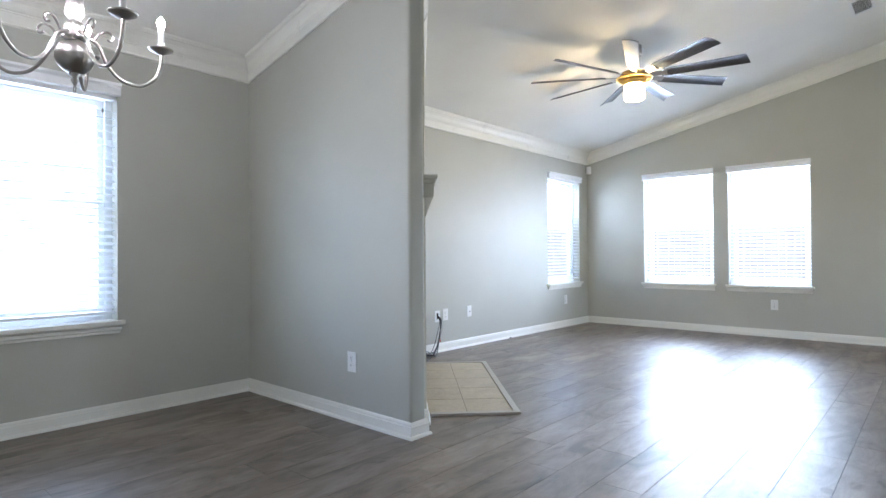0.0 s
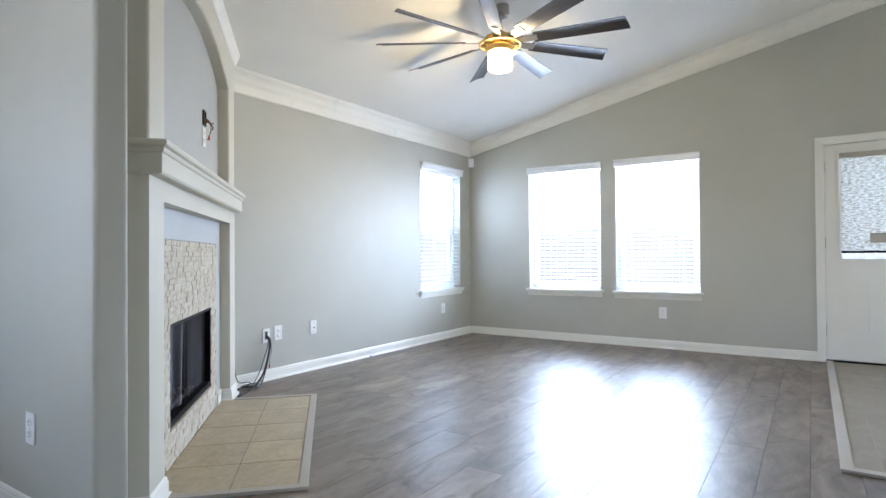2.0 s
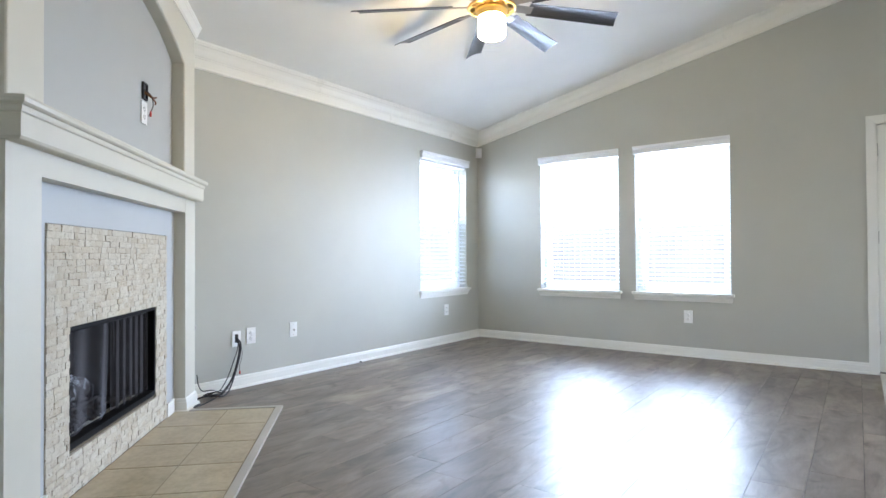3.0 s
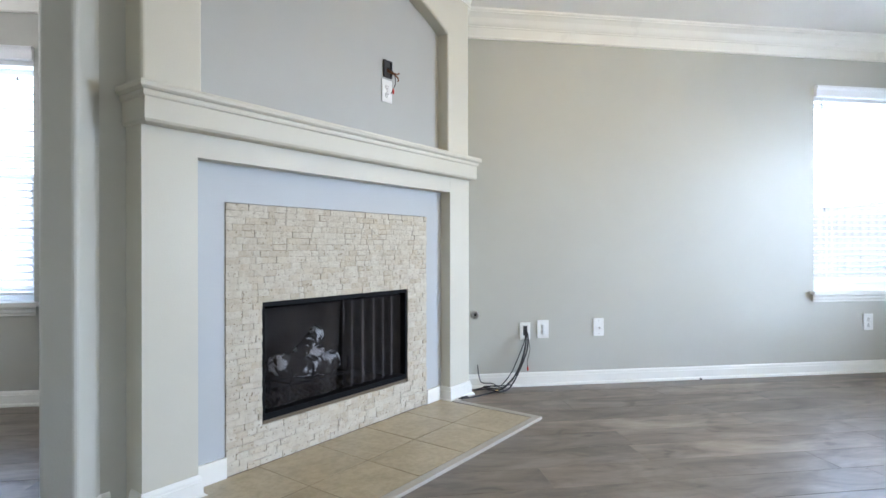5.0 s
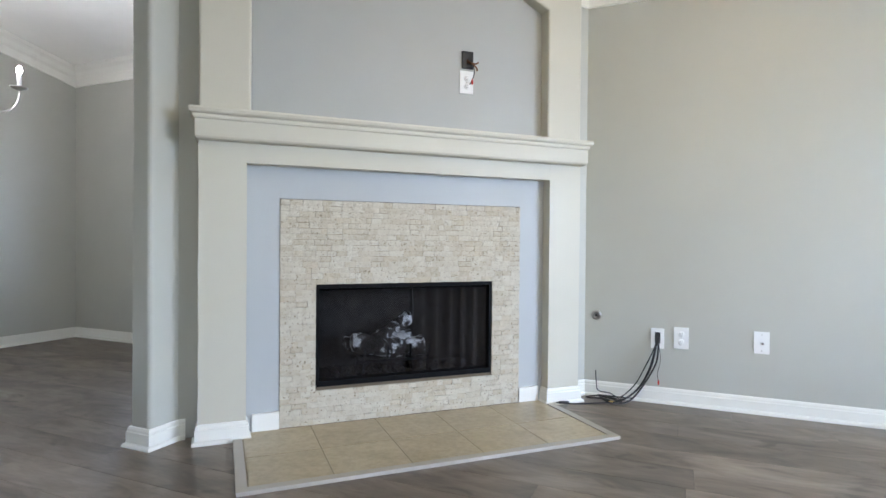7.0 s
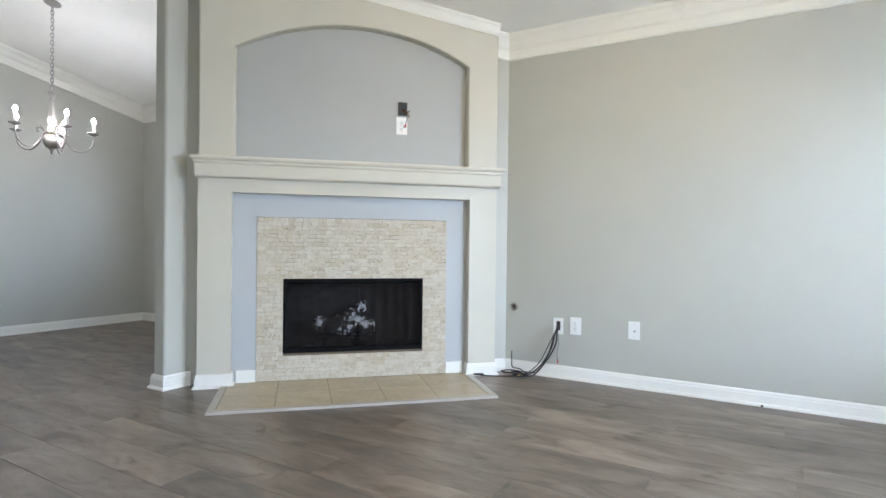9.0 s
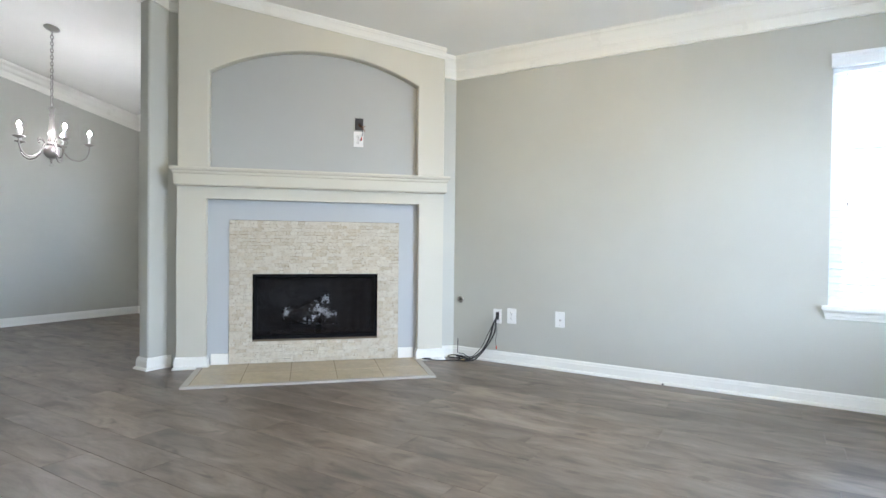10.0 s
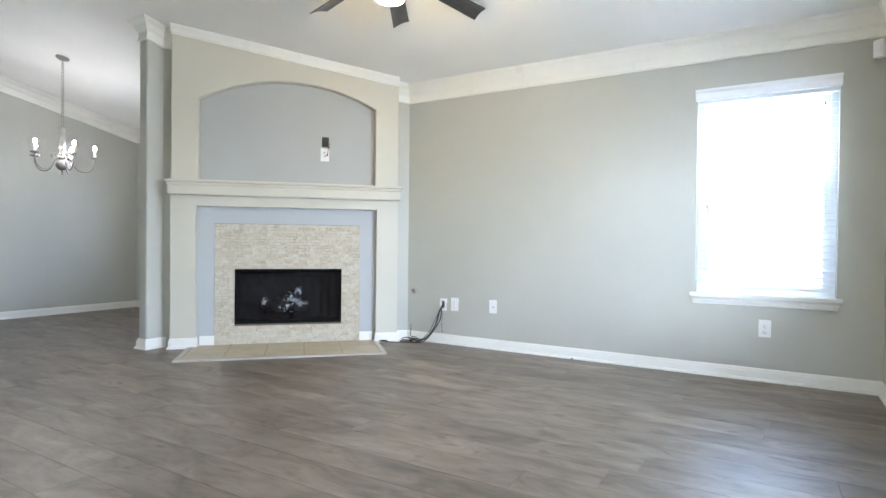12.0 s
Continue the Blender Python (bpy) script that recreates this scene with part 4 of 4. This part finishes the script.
# ---- ceiling vent ----
slope = math.degrees(math.atan(0.217))
vent = thing("ceiling_vent", pose(3.42, 7.62, ceil(3.42), 0, -slope, 0), "white louvred ceiling register", "vent")
bm = bmesh.new()
for x0, x1, y0, y1 in ((-0.09, -0.065, -0.18, 0.18), (0.065, 0.09, -0.18, 0.18), (-0.065, 0.065, -0.18, -0.155), (-0.065, 0.065, 0.155, 0.18)):
    box(bm, x0, x1, y0, y1, -0.010, -0.0005)
part("frame", bevelled(bm, 0.003), PLATE, vent)
part("backing", block(-0.065, 0.065, -0.155, 0.155, -0.002, -0.0006), SLOT, vent)
louvre = mesh_of("louvre", block(-0.065, 0.065, -0.010, 0.010, -0.0008, 0.0008), PLATE)
for i in range(14):
    piece("louvre", louvre, vent, pose(0, -0.142 + i * 0.0218, -0.007, 16, 0, 0))


# ---- ceiling fan ----
def ceiling_fan(x, y, blade_z):
    top = ceil(x)
    fan = thing("ceiling_fan", pose(x, y, top), "nine-blade brushed nickel ceiling fan with lit glass", "ceiling fan")
    dz = blade_z - top
    part("canopy", moved(lathe([(0.072, 0.02), (0.074, -0.055), (0.067, -0.068), (0.03, -0.073), (0.016, -0.066)], 28), pose(0, 0, 0)), NICKEL, fan)
    part("downrod", tube([(0, 0, -0.06), (0, 0, dz + 0.06)], 0.013, 12, 2), NICKEL, fan)
    part("motor", lathe([(0.03, dz + 0.10), (0.036, dz + 0.075), (0.07, dz + 0.066), (0.112, dz + 0.052), (0.122, dz + 0.035), (0.122, dz + 0.012), (0.108, dz + 0.004), (0.108, dz - 0.006)], 36), BRASS, fan, "satin motor housing")
    part("ring", lathe([(0.146, dz + 0.006), (0.159, dz + 0.004), (0.163, dz - 0.004), (0.159, dz - 0.012), (0.146, dz - 0.012), (0.144, dz - 0.003), (0.146, dz + 0.006)], 44), BRASS, fan)
    spoke = mesh_of("spoke", block(0.106, 0.147, -0.009, 0.009, dz - 0.009, dz + 0.001, 0.002, 1), BRASS)
    for i in range(9):
        piece("spoke", spoke, fan, pose(0, 0, 0, 0, 0, 31 + 40 * i))
    part("light_collar", lathe([(0.108, dz - 0.012), (0.104, dz - 0.034), (0.086, dz - 0.046), (0.084, dz - 0.062)], 36), BRASS, fan)
    part("glass_shade", lathe([(0.080, dz - 0.060), (0.088, dz - 0.066), (0.090, dz - 0.178), (0.082, dz - 0.194), (0.05, dz - 0.200), (0.004, dz - 0.201)], 36), FAN_GLASS, fan, "lit white frosted glass cylinder")
    bm = bmesh.new()
    rows = []
    for k in range(9):
        s = k / 8
        r = 0.26 + 0.66 * s
        half = 0.052 + 0.012 * s
        skew = 0.016 * (k == 8)
        row = []
        for i in range(7):
            c = -1 + 2 * i / 6
            row.append((r + skew * c, half * c, 0.010 * (1 - c * c) * (0.6 + 0.4 * s)))
        rows.append(row)
    up = [[bm.verts.new((p[0], p[1], p[2] + 0.004)) for p in row] for row in rows]
    dn = [[bm.verts.new((p[0], p[1], p[2] - 0.002)) for p in row] for row in rows]
    for k in range(8):
        for i in range(6):
            bm.faces.new((up[k][i], up[k + 1][i], up[k + 1][i + 1], up[k][i + 1]))
            bm.faces.new((dn[k][i], dn[k][i + 1], dn[k + 1][i + 1], dn[k + 1][i]))
        bm.faces.new((up[k][0], dn[k][0], dn[k + 1][0], up[k + 1][0]))
        bm.faces.new((up[k][6], up[k + 1][6], dn[k + 1][6], dn[k][6]))
    for i in range(6):
        bm.faces.new((up[0][i], up[0][i + 1], dn[0][i + 1], dn[0][i]))
        bm.faces.new((up[8][i], dn[8][i], dn[8][i + 1], up[8][i + 1]))
    for f in bm.faces:
        f.smooth = abs(f.normal.z) > 0.5
    blade = mesh_of("blade", bm, BLADE)
    arm = mesh_of("blade_arm", bevelled(block(0.135, 0.285, -0.030, 0.030, -0.005, 0.001), 0.002, 1), NICKEL)
    for i in range(9):
        turn = pose(0, 0, dz + 0.014, 0, 0, 11 + 40 * i) @ pose(0, 0, 0, -19, 0, 0)
        b = piece("blade", blade, fan, turn)
        piece("blade_arm", arm, b, pose(0, 0, -0.001))
    return fan


ceiling_fan(1.84, 6.36, 2.625)


# ---- chandelier ----
def chandelier(x, y, ball_z):
    top = ceil(x)
    c = thing("chandelier", pose(x, y, top), "five-arm brushed nickel chandelier with lit candle bulbs", "chandelier")
    b = ball_z - top
    part("canopy", moved(lathe([(0.062, 0.004), (0.064, -0.010), (0.045, -0.024), (0.012, -0.032), (0.004, -0.04)], 28), pose(0, 0, 0, 0, -slope, 0)), NICKEL, c)
    link_me = mesh_of("chain_link", tube([(0, 0.011 * math.sin(a), 0.021 * math.cos(a)) for a in (k * math.pi / 4 for k in range(9))], 0.0034, 6, 3), NICKEL)
    z, k = -0.055, 0
    while z > b + 0.42:
        piece("chain_link", link_me, c, pose(0, 0, z, 0, 0, 90 * (k % 2)))
        z, k = z - 0.030, k + 1
    part("cord", tube([(0, 0.003, -0.03), (0.004, 0, (b + 0.4) * 0.5), (0, 0, b + 0.38)], 0.002, 6, 6), PLATE, c)
    part("column", lathe([(0.006, b + 0.41), (0.010, b + 0.40), (0.034, b + 0.392), (0.018, b + 0.37), (0.014, b + 0.35), (0.026, b + 0.33), (0.016, b + 0.315), (0.020, b + 0.28), (0.027, b + 0.20),
                          (0.032, b + 0.15), (0.018, b + 0.13), (0.030, b + 0.118), (0.034, b + 0.10), (0.026, b + 0.085), (0.040, b + 0.078), (0.042, b + 0.066), (0.026, b + 0.056)], 32, 8, 0.22), NICKEL, c)
    part("ball", lathe([(0.012, b + 0.062)] + [(0.062 * math.sin(a), b + 0.062 * math.cos(a)) for a in (math.pi * (0.08 + 0.86 * i / 16) for i in range(17))], 36, 18, 0.06), NICKEL, c, "fluted nickel ball")
    part("finial", lathe([(0.016, b - 0.058), (0.020, b - 0.066), (0.008, b - 0.074), (0.013, b - 0.086), (0.004, b - 0.102), (0.001, b - 0.104)], 18), NICKEL, c)
    part("finial_ring", moved(tube([(0.014 * math.sin(a), 0, 0.014 * math.cos(a)) for a in (k * math.pi / 4 for k in range(9))], 0.002, 6, 3), pose(0, 0, b - 0.115)), NICKEL, c)
    R, cup = 0.287, b + 0.087
    arm = mesh_of("arm", tube([(0.03, 0, b + 0.085), (0.075, 0, b + 0.055), (0.10, 0, b - 0.005), (0.15, 0, b - 0.055), (0.215, 0, b - 0.062), (0.268, 0, b - 0.02), (R, 0, b + 0.04), (R, 0, cup)], 0.0062, 10, 6), NICKEL)
    scroll = mesh_of("scroll", tube([(0.06, 0, b + 0.075), (0.08, 0, b + 0.105), (0.105, 0, b + 0.115), (0.122, 0, b + 0.10), (0.115, 0, b + 0.083), (0.102, 0, b + 0.088)], 0.0045, 8, 6), NICKEL)
    pan = mesh_of("drip_pan", lathe([(0.008, cup - 0.012), (0.02, cup - 0.006), (0.043, cup + 0.004), (0.046, cup + 0.010), (0.043, cup + 0.010), (0.02, cup + 0.002), (0.015, cup + 0.004), (0.015, cup + 0.02), (0.013, cup + 0.02)], 28), NICKEL)
    candle = mesh_of("candle_sleeve", lathe([(0.0115, cup + 0.006), (0.0115, cup + 0.088), (0.009, cup + 0.090)], 18), PLATE)
    bulb = mesh_of("bulb", lathe([(0.008, cup + 0.089), (0.010, cup + 0.098), (0.0135, cup + 0.107), (0.0145, cup + 0.114), (0.012, cup + 0.124), (0.0055, cup + 0.133), (0.001, cup + 0.138)], 18), BULB)
    for i in range(5):
        turn = pose(0, 0, 0, 0, 0, 13 + 72 * i)
        piece("arm", arm, c, turn)
        piece("scroll", scroll, c, turn)
        at = turn @ pose(R, 0, 0)
        piece("drip_pan", pan, c, at)
        piece("candle_sleeve", candle, c, at)
        piece("bulb", bulb, c, at)
    return c


chandelier(1.622, 1.978, 1.735)


# ---- outside ----
solid("ground", block(-300, 300, -300, 300, -0.5, -0.16), GRASS, "flat green lawn round the house", "ground", "structure")


def fence(at, length, label):
    f = thing("fence", at, label, "fence", "garden fence")
    board = mesh_of("board", block(-0.069, 0.069, -0.010, 0.010, 0, 1.8, 0.004, 1), FENCE)
    for i in range(int(length / 0.146)):
        piece("board", board, f, pose(i * 0.146, 0, random.uniform(-0.012, 0.012), 0, random.uniform(-0.3, 0.3), 0))
    for z in (0.3, 0.95, 1.6):
        part("rail", block(-0.07, length, 0.011, 0.05, z, z + 0.09), FENCE, f)
    for i in range(int(length / 2.4) + 1):
        part("post", block(i * 2.4, i * 2.4 + 0.09, 0.0505, 0.14, 0, 1.85), FENCE, f)


fence(pose(-3.0, 16.0, -0.16), 14.0, "weathered cedar board fence behind the lawn")
fence(pose(-6.2, 12.6, -0.16), 5.6, "weathered cedar fence section between the houses")
neighbour = thing("neighbour_house", pose(-9.0, 0, -0.16), "pale sided neighbouring house with grey roof", "house")
part("wall", block(-6, 0, -6, 11, 0, 2.98), SIDING, neighbour)
bm = bmesh.new()
pr = [(-6.1, 2.98), (0.1, 2.98), (-3.0, 4.5)]
q = [[bm.verts.new((x, y, z)) for x, z in pr] for y in (-6.4, 11.4)]
bm.faces.new(q[0][::-1]), bm.faces.new(q[1])
for i in range(3):
    bm.faces.new((q[0][i], q[0][(i + 1) % 3], q[1][(i + 1) % 3], q[1][i]))
part("roof", bm, ROOF, neighbour)


# ---- floors: planks and entry tiles ----
TX, TY = 3.905, 5.845                # corner of the tiled entry
floor = solid("floor", block(-0.2, EAST + 0.2, SOUTH - 0.2, NORTH + 0.2, -0.16, -0.012), BLACK, "grey-brown wood-look plank floor", "floor", "structure")
PW, PL = 0.2, 1.27
plank_cache = {}
rng = random.Random(5)


def plank(x0, x1, y0, y1):
    w, l = round(x1 - x0 - 0.0019, 4), round(y1 - y0 - 0.0013, 4)
    if w < 0.01 or l < 0.01:
        return
    key = (w, l)
    if key not in plank_cache:
        plank_cache[key] = mesh_of("plank", block(-w / 2, w / 2, -l / 2, l / 2, -0.0115, 0.0, 0.0005, 1), WOOD)
    piece("plank", plank_cache[key], floor, pose((x0 + x1) / 2, (y0 + y1) / 2, rng.uniform(-0.0003, 0.0)))


x = -0.027 - PW
while x < EAST:
    a, b = max(x, -0.05), min(x + PW, EAST + 0.05)
    limit = NORTH + 0.05
    y = SOUTH - 0.05 - rng.uniform(0.05, PL - 0.05)
    while y < limit:
        y0, y1 = max(y, SOUTH - 0.05), min(y + PL, limit)
        if b <= TX or y1 <= TY:
            plank(a, b, y0, y1)
        else:
            plank(a, b, y0, min(y1, TY))
            if a < TX:
                plank(a, TX, max(y0, TY), y1)
        y += PL
    x += PW

entry = thing("floor_entry", pose(0, 0, 0), "grey-beige ceramic tile floor at back door", "tile floor", "", "structure")
part("bed", block(TX + 0.001, EAST, TY + 0.001, NORTH, -0.0115, 0.0062), ENTRY_GROUT, entry)
TILE = 0.455
tile_cache = {}
tx0 = 4.06 - TILE
ty = 8.86
x = tx0
while x < EAST:
    y = ty - 8 * TILE
    while y < NORTH:
        x0, x1, y0, y1 = max(x, TX + 0.045), min(x + TILE, EAST), max(y, TY + 0.045), min(y + TILE, NORTH)
        if x1 - x0 > 0.02 and y1 - y0 > 0.02:
            key = (round(x1 - x0 - 0.007, 3), round(y1 - y0 - 0.0025, 3))
            if key not in tile_cache:
                tile_cache[key] = mesh_of("tile", block(-key[0] / 2, key[0] / 2, -key[1] / 2, key[1] / 2, 0, 0.006, 0.002, 1), ENTRY_TILE)
            piece("tile", tile_cache[key], entry, pose((x0 + x1) / 2, (y0 + y1) / 2, 0.001, rng.uniform(-0.05, 0.05), rng.uniform(-0.05, 0.05)))
        y += TILE
    x += TILE
part("edge_strip", edging(TX - 0.012, TX + 0.04, TY - 0.012, NORTH - 0.001), TRANSITION, entry)
part("edge_strip", edging(TX + 0.0405, EAST, TY - 0.012, TY + 0.04), TRANSITION, entry)
